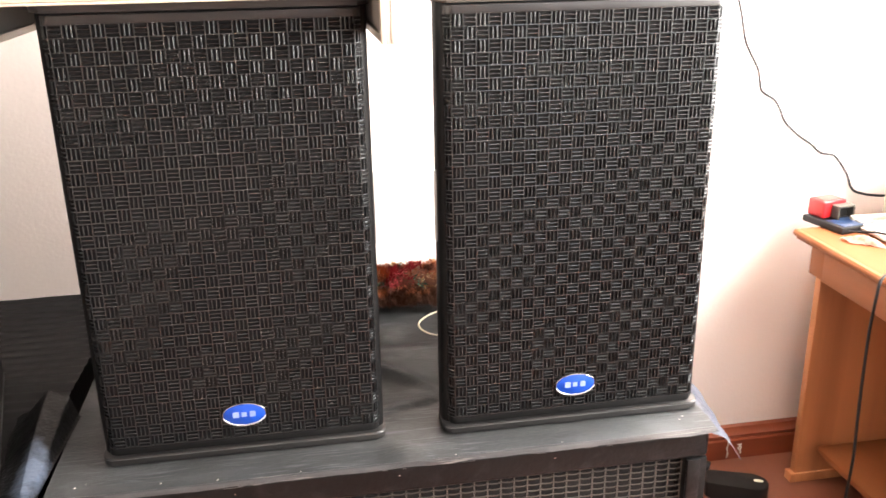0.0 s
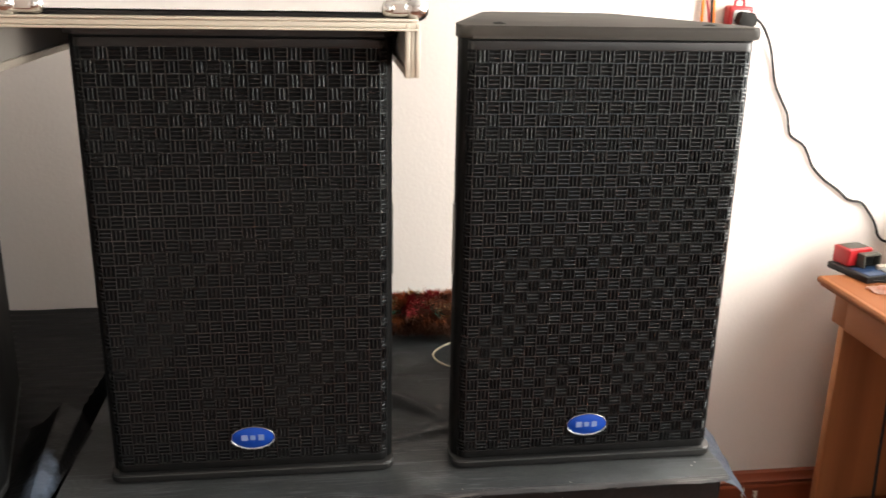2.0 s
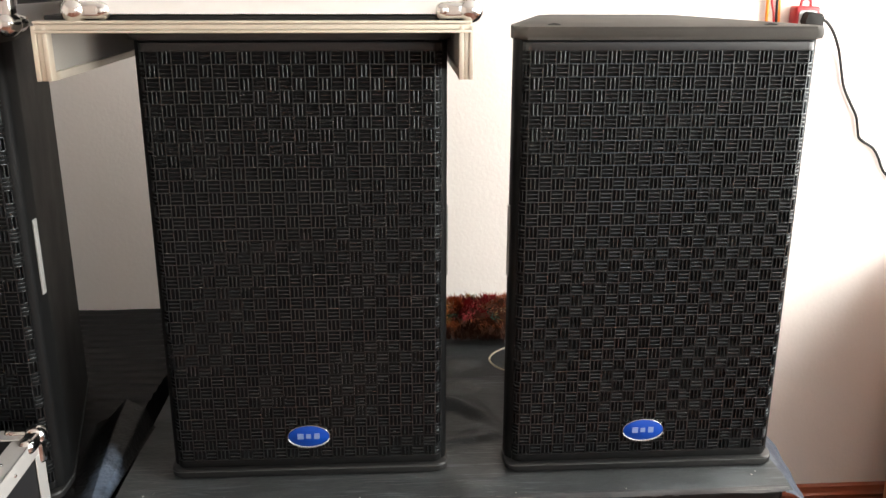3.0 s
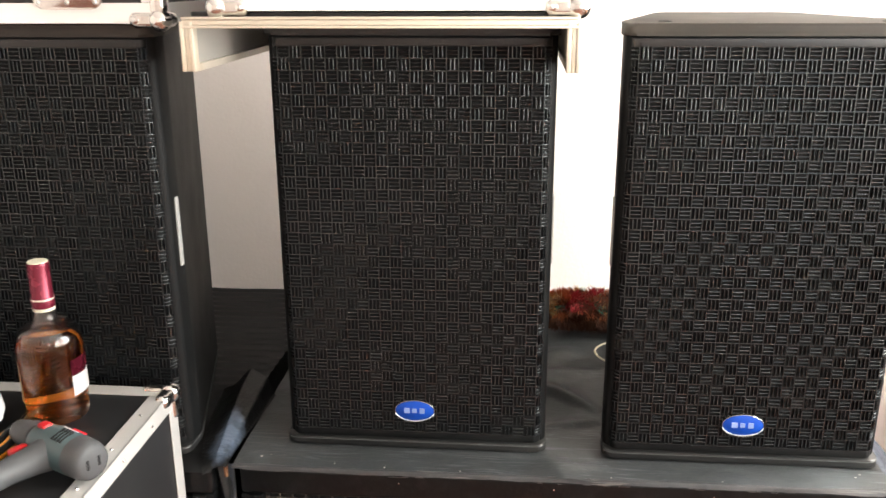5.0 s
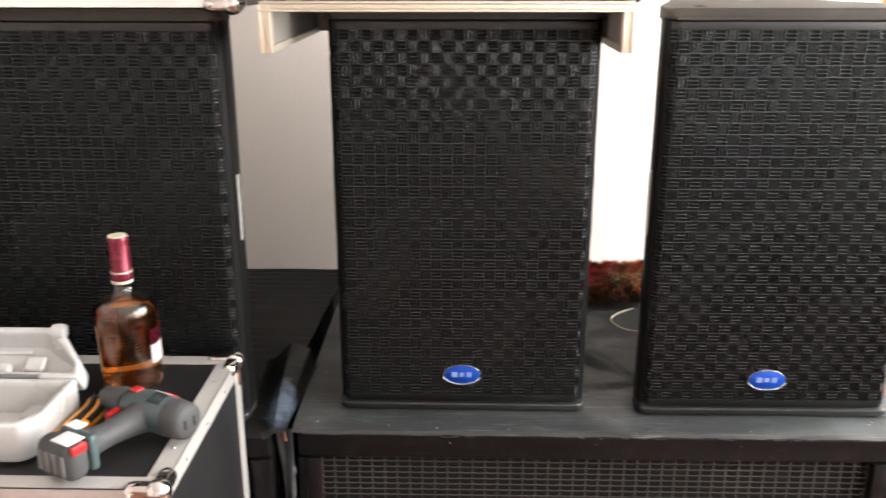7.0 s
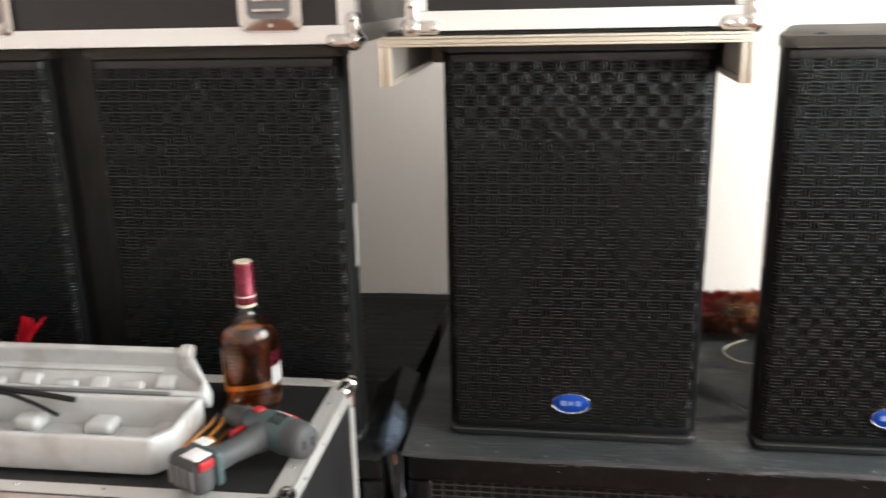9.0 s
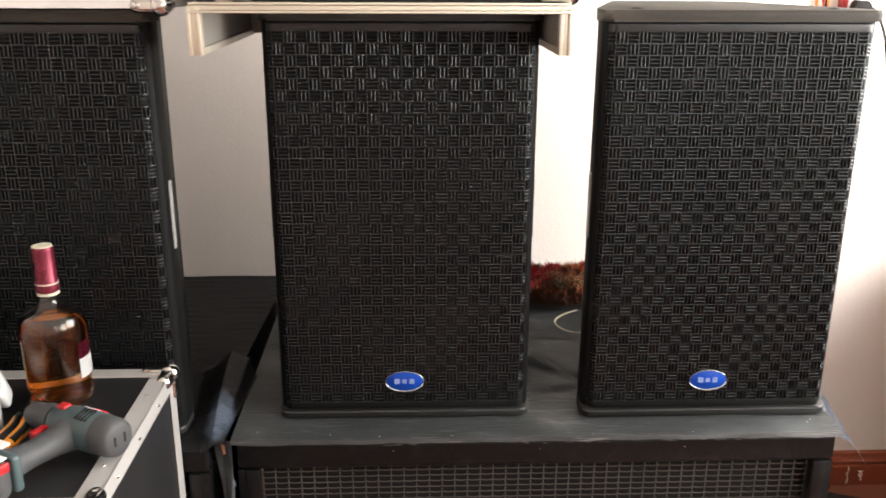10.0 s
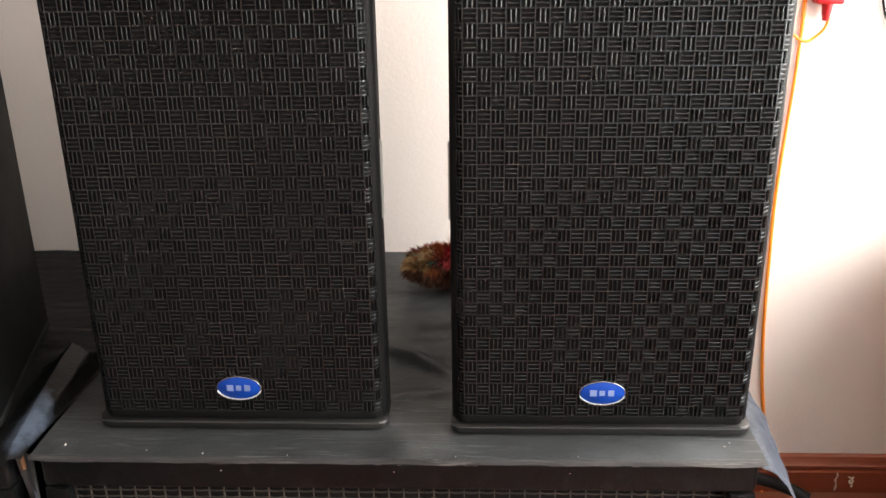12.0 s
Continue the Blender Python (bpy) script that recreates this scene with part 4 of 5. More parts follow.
# ---------- bottle ----------
def bottle():
    ob = thing("whisky_bottle", pose(-0.641, 1.085, 0.8135) @ Matrix.Scale(0.95, 4), "glass whisky bottle with dark red capsule on the flight case", "bottle")
    prof = [(0.030, 0.004), (0.043, 0.0), (0.0465, 0.004), (0.0475, 0.012), (0.0494, 0.10), (0.0500, 0.128), (0.0482, 0.141), (0.0420, 0.151), (0.029, 0.158), (0.0185, 0.163), (0.0152, 0.174), (0.0148, 0.205), (0.0150, 0.245)]
    inner = [(r - 0.0028, z) for r, z in prof[4:]][::-1]
    bm = bmesh.new()
    lathe(bm, prof + inner + [(0.0448, 0.016), (0.038, 0.0125), (0.004, 0.017)], 48)
    part("glass", bm, M_GLASS, ob, "clear glass", 50)
    bm = bmesh.new()
    lathe(bm, [(0.004, 0.0164), (0.0384, 0.0119), (0.0453, 0.0155), (0.0471, 0.10), (0.0477, 0.1275), (0.0459, 0.1400), (0.0398, 0.1495), (0.0380, 0.1505), (0.0100, 0.1500)], 48)
    part("whisky", bm, M_WHISKY, ob, "amber whisky", 50)
    bm = bmesh.new()
    lathe(bm, [(0.0160, 0.186), (0.0172, 0.187), (0.0172, 0.204), (0.0162, 0.206), (0.0164, 0.255), (0.0158, 0.258), (0.0150, 0.259)], 32)
    part("capsule", bm, M_CAP, ob, "dark red foil capsule", 40)
    bm = bmesh.new()
    lathe(bm, [(0.0151, 0.2585), (0.0148, 0.2605), (0.010, 0.2608)], 32)
    part("cap_disc", bm, M_PALE, ob, "pale cap top")
    bm = bmesh.new()
    lathe(bm, [(0.0163, 0.1985), (0.0176, 0.199), (0.0176, 0.2015), (0.0163, 0.202)], 32)
    part("neck_band", bm, M_CREAM, ob, "thin gold band round the capsule")

    bm = bmesh.new()
    lathe(bm, [(0.0162, 0.1812), (0.0167, 0.1816), (0.0167, 0.1855), (0.0162, 0.1859)], 32)
    part("neck_label", bm, M_PALE, ob, "pale paper band round the neck")

    def label(name, a0, a1, z0, z1, mat, text):
        bm = bmesh.new()
        def f(u, v):
            a = radians(a0 + (a1 - a0) * u)
            return Vector((0.0497 * math.cos(a), 0.0497 * math.sin(a), z0 + (z1 - z0) * v))
        sheet(bm, f, 12, 2, 0.0004)
        return part(name, bm, mat, ob, text)
    label("label", -28, 38, 0.045, 0.078, M_WHITE, "white paper label")
    label("label_band", -28, 38, 0.0785, 0.105, M_CAP, "dark red label band")
    label("back_label", 150, 218, 0.030, 0.112, M_PALE, "pale green-grey label")
    return ob


bottle()


# ---------- cordless drill ----------
def drill():
    """Lies on its flank: body axis along +x locally, grip along -y."""
    rear, nose = Vector((-0.497, 0.900, 0.852)), Vector((-0.664, 0.988, 0.848))
    ang = math.degrees(math.atan2(nose.y - rear.y, nose.x - rear.x))
    ob = thing("cordless_drill", pose(rear.x, rear.y, 0.846, 0, 0, ang) @ Matrix.Scale(0.86, 4), "teal-grey cordless drill with red switches lying on the flight case", "drill")
    m = pose(0, 0, 0, 0, 90, 0)
    bm = bmesh.new()
    lathe(bm, [(0.022, -0.006), (0.029, -0.002), (0.032, 0.010), (0.0325, 0.028), (0.0315, 0.034)], 32, m)
    part("motor_cap", bm, M_RUBBER, ob, "dark grey rounded motor cap", 50)
    bm = bmesh.new()
    for s in (-1, 1):
        box(bm, -0.0062, -0.0046, s * 0.010 - 0.003, s * 0.010 + 0.003, -0.009, 0.009, 0.001, 1)
    part("vent", bm, M_FOAM, ob)
    bm = bmesh.new()
    lathe(bm, [(0.0305, 0.032), (0.033, 0.038), (0.033, 0.090), (0.030, 0.108), (0.0285, 0.125), (0.024, 0.130)], 32, m)
    part("motor_housing", bm, M_DRILL, ob, "", 50)
    bm = bmesh.new()
    for i in range(4):
        box(bm, 0.044 + i * 0.007, 0.047 + i * 0.007, -0.016, 0.012, 0.0305, 0.0338, 0.0008, 1, pose(0, 0, 0, -14, 0, 0))
    part("cooling_slots", bm, M_FOAM, ob)
    bm = bmesh.new()
    lathe(bm, [(0.021, 0.131), (0.025, 0.133), (0.0255, 0.150), (0.022, 0.152), (0.0215, 0.170), (0.0185, 0.184), (0.013, 0.192), (0.006, 0.193)], 28, m)
    part("chuck", bm, M_RUBBER, ob, "black keyless chuck", 40)
    # grip and battery, towards +y locally (nearer the case's front edge)
    bm = bmesh.new()
    secs = [(0.084, 0.010, 0.030, 0.030), (0.084, 0.045, 0.024, 0.023), (0.086, 0.085, 0.021, 0.020), (0.089, 0.112, 0.023, 0.022), (0.091, 0.128, 0.030, 0.027)]
    rings = []
    for x, y, a, b in secs:
        rings.append([bm.verts.new((x + a * math.cos(2 * math.pi * i / 20), y, -0.003 + b * math.sin(2 * math.pi * i / 20))) for i in range(20)])
    for p, q in zip(rings, rings[1:]):
        for i in range(20):
            bm.faces.new((p[i], p[(i + 1) % 20], q[(i + 1) % 20], q[i]))
    bm.faces.new(rings[0])
    bm.faces.new(rings[-1][::-1])
    bmesh.ops.recalc_face_normals(bm, faces=bm.faces)
    part("grip", bm, M_RUBBER, ob, "dark rubber grip", 60)
    bm = bmesh.new()
    box(bm, 0.056, 0.128, 0.126, 0.142, -0.033, 0.026, 0.006, 3)
    part("battery_collar", bm, M_DRILL, ob)
    bm = bmesh.new()
    box(bm, 0.052, 0.132, 0.1425, 0.186, -0.036, 0.029, 0.019, 5)
    bat = part("battery", bm, M_RUBBER, ob, "dark grey slide-on battery")
    bm = bmesh.new()
    box(bm, 0.060, 0.098, 0.146, 0.178, 0.0275, 0.0302, 0.002, 2)
    part("battery_label", bm, M_WHITE, bat, "white sticker")
    bm = bmesh.new()
    box(bm, 0.0505, 0.0575, 0.150, 0.178, 0.012, 0.0275, 0.003, 2)
    part("battery_mark", bm, M_RED, bat, "red stripe")
    for i in range(4):
        bm = bmesh.new()
        box(bm, 0.062 + 0.016 * i, 0.072 + 0.016 * i, 0.1852, 0.1882, -0.020, 0.014, 0.002, 2)
        part("battery_rib", bm, M_GREY, bat)
    bm = bmesh.new()
    box(bm, 0.100, 0.118, -0.008, 0.008, 0.0275, 0.0345, 0.002, 2)
    part("gear_switch", bm, M_RED, ob, "red gear switch")
    bm = bmesh.new()
    box(bm, 0.110, 0.124, 0.030, 0.060, -0.008, 0.012, 0.004, 2)
    part("trigger", bm, M_RED, ob, "red trigger")
    bm = bmesh.new()
    box(bm, 0.040, 0.072, -0.0265, -0.0205, 0.0225, 0.0245, 0.0008, 1)
    part("name_bar", bm, M_SCARLET, ob, "red bar where the writing stands")
    bm = bmesh.new()
    box(bm, 0.046, 0.080, -0.0165, -0.0140, 0.0283, 0.0303, 0.0006, 1)
    part("small_print", bm, M_WHITE, ob, "pale bar of small print")
    bm = bmesh.new()
    box(bm, 0.096, 0.122, 0.112, 0.134, 0.0230, 0.0275, 0.001, 1)
    part("sticker", bm, M_WHITE, ob, "white sticker on the grip foot")
    return ob


drill()


# ---------- open tool case ----------
def tool_case():
    ob = thing("tool_case", pose(-0.69, 0.84, 0.8135), "open light-grey plastic tool case with empty wells on the flight case", "tool case")

    def tray(m, out, H, blocks, name, label):
        """A moulded half: outer wall, rounded rim, sloped inner wall, floor with raised blocks."""
        bm = bmesh.new()
        c = Vector((sum(p[0] for p in out) / len(out), sum(p[1] for p in out) / len(out)))

        def inset(k):
            made = []
            for x, y in out:
                d = Vector((max(-1, min(1, (c.x - x) / 0.05)), max(-1, min(1, (c.y - y) / 0.03))))
                made.append((x + d.x * k, y + d.y * k))
            return made
        loops = [(inset(0.004), 0.0), (out, 0.006), (out, H - 0.005), (inset(0.0015), H - 0.001), (inset(0.004), H), (inset(0.009), H), (inset(0.012), H - 0.002), (inset(0.013), H - 0.008), (inset(0.022), 0.012)]
        rings = [[bm.verts.new((x, y, z)) for x, y in lp] for lp, z in loops]
        k = len(out)
        for a, b in zip(rings, rings[1:]):
            for i in range(k):
                bm.faces.new((a[i], a[(i + 1) % k], b[(i + 1) % k], b[i]))
        bm.faces.new(rings[0][::-1])
        bm.faces.new(rings[-1])
        bmesh.ops.recalc_face_normals(bm, faces=bm.faces)
        bmesh.ops.transform(bm, matrix=m, verts=bm.verts)
        half = part(name, bm, M_BOX, ob, label, 50)
        for x0, x1, y0, y1, z1 in blocks:
            bm = bmesh.new()
            box(bm, x0, x1, y0, y1, 0.0122, z1, min(0.0120, (z1 - 0.0125) * 0.9), 5)
            bmesh.ops.transform(bm, matrix=m, verts=bm.verts)
            part("moulded_block", bm, M_BOX, half, "", 50)
        return half
    wells = ((-0.092, -0.052, 0.022, 0.064, 0.034), (-0.165, -0.118, 0.076, 0.120, 0.036), (-0.225, -0.180, 0.020, 0.060, 0.030), (-0.285, -0.238, 0.078, 0.120, 0.038), (-0.330, -0.290, 0.020, 0.060, 0.034), (-0.385, -0.352, 0.026, 0.116, 0.026), (-0.340, -0.060, 0.066, 0.072, 0.020), (-0.058, -0.030, 0.080, 0.118, 0.028))
    tray(pose(0, 0, 0), rounded([(-0.405, 0.0), (-0.012, 0.0), (0.008, 0.028), (0.008, 0.140), (-0.425, 0.140)], [0.03, 0.02, 0.02, 0.006, 0.006]), 0.058, wells, "base", "open base with moulded wells")
    caps = ((-0.092, -0.058, 0.022, 0.050, 0.026), (-0.150, -0.108, 0.014, 0.036, 0.028), (-0.205, -0.172, 0.016, 0.044, 0.024), (-0.262, -0.222, 0.014, 0.034, 0.028), (-0.330, -0.290, 0.018, 0.046, 0.026), (-0.395, -0.352, 0.014, 0.036, 0.026), (-0.400, -0.090, 0.056, 0.064, 0.017))
    lid = tray(pose(0, 0.147, 0.050, 34, 0, 0) @ pose(0, 0, -0.034), rounded([(-0.440, 0.0), (0.008, 0.0), (0.004, 0.026), (-0.046, 0.092), (-0.462, 0.092)], [0.006, 0.006, 0.03, 0.016, 0.02]), 0.040, caps, "lid", "thrown-back lid")
    bm = bmesh.new()
    tube(bm, [(-0.40, 0.1435, 0.0585), (-0.05, 0.1435, 0.0585)], 0.0035, 8, 1)
    part("hinge", bm, M_GREY, ob, "grey hinge rod")
    bm = bmesh.new()
    lathe(bm, [(0.005, -0.010), (0.0115, -0.009), (0.0130, 0.0), (0.0115, 0.009), (0.005, 0.010)], 20, pose(-0.045, 0.212, 0.101, 0, 90, 0))
    part("catch_knob", bm, M_BOX, lid, "round catch knob", 60)
    return ob


tool_case()


def cable_thing(name, pts, r, mat, label, category="cable", sides=8, n=8):
    bm = bmesh.new()
    tube(bm, pts, r, sides, n)
    return single(name, bm, mat, label, category, smooth=60)


cable_thing("black_cable", [(-0.885, 0.958, 0.868), (-0.93, 0.955, 0.876), (-0.98, 0.95, 0.884), (-1.03, 0.945, 0.890), (-1.08, 0.935, 0.886), (-1.13, 0.92, 0.862), (-1.18, 0.91, 0.830), (-1.23, 0.89, 0.8175)], 0.0048, M_CABLE, "black cable trailing out of the open tool case")
cable_thing("black_cable", [(-0.905, 0.940, 0.850), (-0.95, 0.944, 0.868), (-1.0, 0.942, 0.884), (-1.06, 0.925, 0.884), (-1.12, 0.90, 0.850), (-1.2, 0.87, 0.8175)], 0.0036, M_CABLE, "black cable trailing out of the open tool case")
cable_thing("red_cable", [(-1.22, 1.03, 0.905), (-1.15, 1.0, 0.905), (-1.10, 0.972, 0.900), (-1.065, 0.95, 0.885), (-1.03, 0.94, 0.868)], 0.0048, M_RED, "short red cable lying in the open tool case")


# ---------- pliers ----------
def pliers():
    ob = thing("pliers", pose(0, 0, 0), "pliers with orange and black grips beside the drill", "pliers")
    for s, pts in ((0, [(-0.690, 0.862, 0.822), (-0.676, 0.884, 0.828), (-0.667, 0.912, 0.832), (-0.662, 0.955, 0.832), (-0.668, 0.988, 0.830)]), (1, [(-0.658, 0.885, 0.826), (-0.648, 0.915, 0.832), (-0.645, 0.955, 0.832), (-0.655, 0.988, 0.830)])):
        bm = bmesh.new()
        tube(bm, pts, 0.0085, 12, 6, lambda k: 0.75 + 0.35 * math.sin(k * math.pi))
        grip = part("grip", bm, M_ORANGE, ob, "orange grip", 60)
        bm = bmesh.new()
        q = [Vector(p) + Vector((0.004, -0.001, 0.0045)) for p in pts[1:]]
        tube(bm, q, 0.0055, 10, 6)
        part("inlay", bm, M_CABLE, grip, "black inlay", 60)
    bm = bmesh.new()
    box(bm, -0.012, 0.012, -0.014, 0.014, -0.006, 0.006, 0.003, 2, pose(-0.661, 1.000, 0.829, 0, 0, 5))
    box(bm, -0.007, 0.007, 0.0, 0.045, -0.005, 0.005, 0.003, 2, pose(-0.661, 1.008, 0.829, 0, 0, 8))
    part("jaws", bm, M_CHROME, ob, "steel jaws")
    return ob


pliers()


# ---------- red film and cloth at the back of the flight case ----------
def red_film():
    def f(u, v):
        x = -1.235 + u * 0.16
        y = 1.10 + v * 0.07
        z = 0.816 + 0.078 * math.sin(u * math.pi) ** 0.7 * math.sin((0.15 + 0.7 * v) * math.pi) + 0.006 * noise.noise(Vector((x * 50, y * 50, 2)))
        return Vector((x, y, z))
    bm = bmesh.new()
    sheet(bm, f, 24, 14, 0.001)
    ob = single("plastic_bag", bm, M_BAG, "crumpled orange-red plastic bag behind the open tool case", "plastic bag", smooth=60)

    def g(u, v):
        a = Vector((-1.105, 1.135, 0.850)).lerp(Vector((-1.058, 1.14, 0.928)), v)
        w = 0.008 + 0.014 * v ** 1.4
        return a + Vector((w * (u - 0.5) * 2, 0.010 * math.sin(u * 7) * v, 0.006 * math.cos(u * 13) * v))
    bm = bmesh.new()
    sheet(bm, g, 14, 12, 0.001)
    part("twisted_end", bm, M_SCARLET, ob, "scarlet twisted end", 60)
    return ob


red_film()


def cloth_bundle():
    def f(u, v):
        a = u * 2 * math.pi
        z = 0.8135 + 0.315 * v
        r = (0.128 - 0.055 * v ** 1.6) * (1 + 0.10 * noise.noise(Vector((math.cos(a) * 2.2, math.sin(a) * 2.2, z * 6)))) + 0.008 * math.sin(a * 9 + z * 8) * (1 - v)
        if v > 0.96:
            r *= 0.35
        return Vector((-1.275 + r * math.cos(a), 1.03 + r * math.sin(a) * 0.95, z))
    bm = bmesh.new()
    sheet(bm, f, 72, 30)
    bmesh.ops.remove_doubles(bm, verts=bm.verts, dist=0.0004)
    bmesh.ops.holes_fill(bm, edges=bm.edges, sides=80)
    return single("cloth_bundle", bm, M_CLOTH, "blue-grey cloth bundle standing on the flight case", "cloth", smooth=70)


cloth_bundle()


# ---------- shaggy duster and wire between the loudspeakers ----------
def duster():
    ob = thing("feather_duster", pose(0.27, 1.84, 0.6655), "shaggy brown and red feather duster lying behind the loudspeakers", "duster")
    rnd = random.Random(5)
    bm = bmesh.new()
    ball(bm, (0, 0, 0.052), 0.045, 3.3, 1, 1)
    part("core", bm, TUFTS[0], ob, "", 60)
    verts, faces, mats = [], [], []
    for i in range(15000):
        x = rnd.uniform(-0.165, 0.165)
        a = rnd.uniform(0, 2 * math.pi)
        env = math.sqrt(max(0.05, 1 - (x / 0.175) ** 4))
        d = Vector((rnd.gauss(0, 0.25) + (0.8 if x > 0.14 else -0.8 if x < -0.14 else 0), math.cos(a), math.sin(a))).normalized()
        p = Vector((x, 0, 0.052)) + Vector((0, math.cos(a), math.sin(a))) * 0.036 * env
        ln = rnd.uniform(0.008, 0.021) * env * (1 + 0.5 * noise.noise(Vector((x * 30, math.cos(a) * 2, math.sin(a) * 2))))
        tip = p + d * ln + Vector((rnd.gauss(0, 0.005), rnd.gauss(0, 0.004), rnd.gauss(0, 0.003) - 0.004)) + Vector((noise.noise(p * 40), noise.noise(p * 40 + Vector((5, 0, 0))), noise.noise(p * 40 + Vector((0, 7, 0))))) * 0.014
        tip.z = max(tip.z, 0.002)
        s = d.cross(Vector((rnd.random(), rnd.random(), rnd.random()))).normalized() * rnd.uniform(0.0006, 0.0014)
        k = len(verts)
        mid_p = p.lerp(tip, 0.55) + Vector((0, 0, 0.002))
        verts += [p - s, p + s, mid_p + s, mid_p - s, tip]
        faces += [(k, k + 1, k + 2, k + 3), (k + 3, k + 2, k + 4)]
        top = math.sin(a)
        w = noise.noise(Vector((x * 16, math.cos(a) * 1.2, math.sin(a) * 1.2)))
        w2 = noise.noise(Vector((x * 22 + 7, math.cos(a), math.sin(a) * 2)))
        c = 0 if top < -0.1 else (3 if w > 0.22 and top > 0.3 else 4 if w2 > 0.32 and top > 0.3 else 2 if w < -0.25 else 1 if w2 < 0.1 else 0)
        if c == 2 and rnd.random() < 0.3:
            c = 5
        mats += [c, c]
    me = bpy.data.meshes.new("plumage")
    me.from_pydata([tuple(v) for v in verts], [], faces)
    for t in TUFTS:
        me.materials.append(t)
    me.polygons.foreach_set("material_index", mats)
    fe = new("plumage", me)
    fe.parent = ob
    tagged(fe, "tangled brown, rust, crimson and green plumage", kind="stuff")
    return ob


duster()
cable_thing("pale_wire", [(0.300, 1.80, 0.663), (0.262, 1.770, 0.664), (0.238, 1.735, 0.666), (0.236, 1.700, 0.666), (0.258, 1.668, 0.664), (0.300, 1.655, 0.663)], 0.0022, M_WIRE, "pale thin wire looped on the vinyl sheet", "wire")


# ---------- desk ----------
def desk():
    x0, x1, yf, yn, top = 1.236, 1.86, 1.935, 0.86, 0.745
    ob = thing("desk", pose(x0, yf, 0), "varnished pine desk with a moulded top and one drawer", "desk")
    w, d = x1 - x0, yf - yn

    def bar(name, b, mat, label="", bev=0.003):
        bm = bmesh.new()
        box(bm, *b, bevel=bev, seg=2)
        return part(name, bm, mat, ob, label)
    # top with a stepped moulding along the front
    bm = bmesh.new()
    prof = [(0.030, -0.026), (0.012, -0.026), (0.010, -0.020), (0.004, -0.017), (0.000, -0.012), (0.000, -0.006), (0.004, -0.001), (0.012, 0.0), (0.016, -0.0016), (0.020, 0.0), (w, 0.0), (w, -0.026)]
    rings = [[bm.verts.new((px, -yy, top + pz)) for px, pz in prof] for yy in (0.0, d)]
    k = len(prof)
    for i in range(k):
        bm.faces.new((rings[0][i], rings[0][(i + 1) % k], rings[1][(i + 1) % k], rings[1][i]))
    bm.faces.new(rings[0][::-1])
    bm.faces.new(rings[1])
    bmesh.ops.recalc_face_normals(bm, faces=bm.faces)
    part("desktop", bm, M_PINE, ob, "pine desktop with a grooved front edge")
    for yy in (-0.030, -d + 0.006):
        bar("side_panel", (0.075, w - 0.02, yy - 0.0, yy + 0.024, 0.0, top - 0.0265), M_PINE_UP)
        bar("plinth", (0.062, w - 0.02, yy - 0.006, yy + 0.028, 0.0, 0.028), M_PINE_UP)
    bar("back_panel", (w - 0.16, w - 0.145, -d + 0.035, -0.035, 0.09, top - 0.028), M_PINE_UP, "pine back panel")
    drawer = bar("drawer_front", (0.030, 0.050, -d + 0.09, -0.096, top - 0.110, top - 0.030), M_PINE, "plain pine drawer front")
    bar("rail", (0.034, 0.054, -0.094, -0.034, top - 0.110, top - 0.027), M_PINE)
    bm = bmesh.new()
    lathe(bm, [(0.006, 0), (0.0055, 0.010), (0.009, 0.014), (0.0135, 0.019), (0.0140, 0.024), (0.010, 0.029), (0.003, 0.030)], 24, pose(0.030, 1.532 - yf, 0.679, 0, -90, 0))
    part("knob", bm, M_KNOB, drawer, "turned pale wooden knob", 50)
    bar("foot_shelf", (0.13, w - 0.17, -d + 0.04, -0.034, 0.092, 0.110), M_PINE, "low foot shelf")
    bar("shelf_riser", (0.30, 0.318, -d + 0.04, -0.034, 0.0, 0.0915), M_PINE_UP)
    return ob


desk()


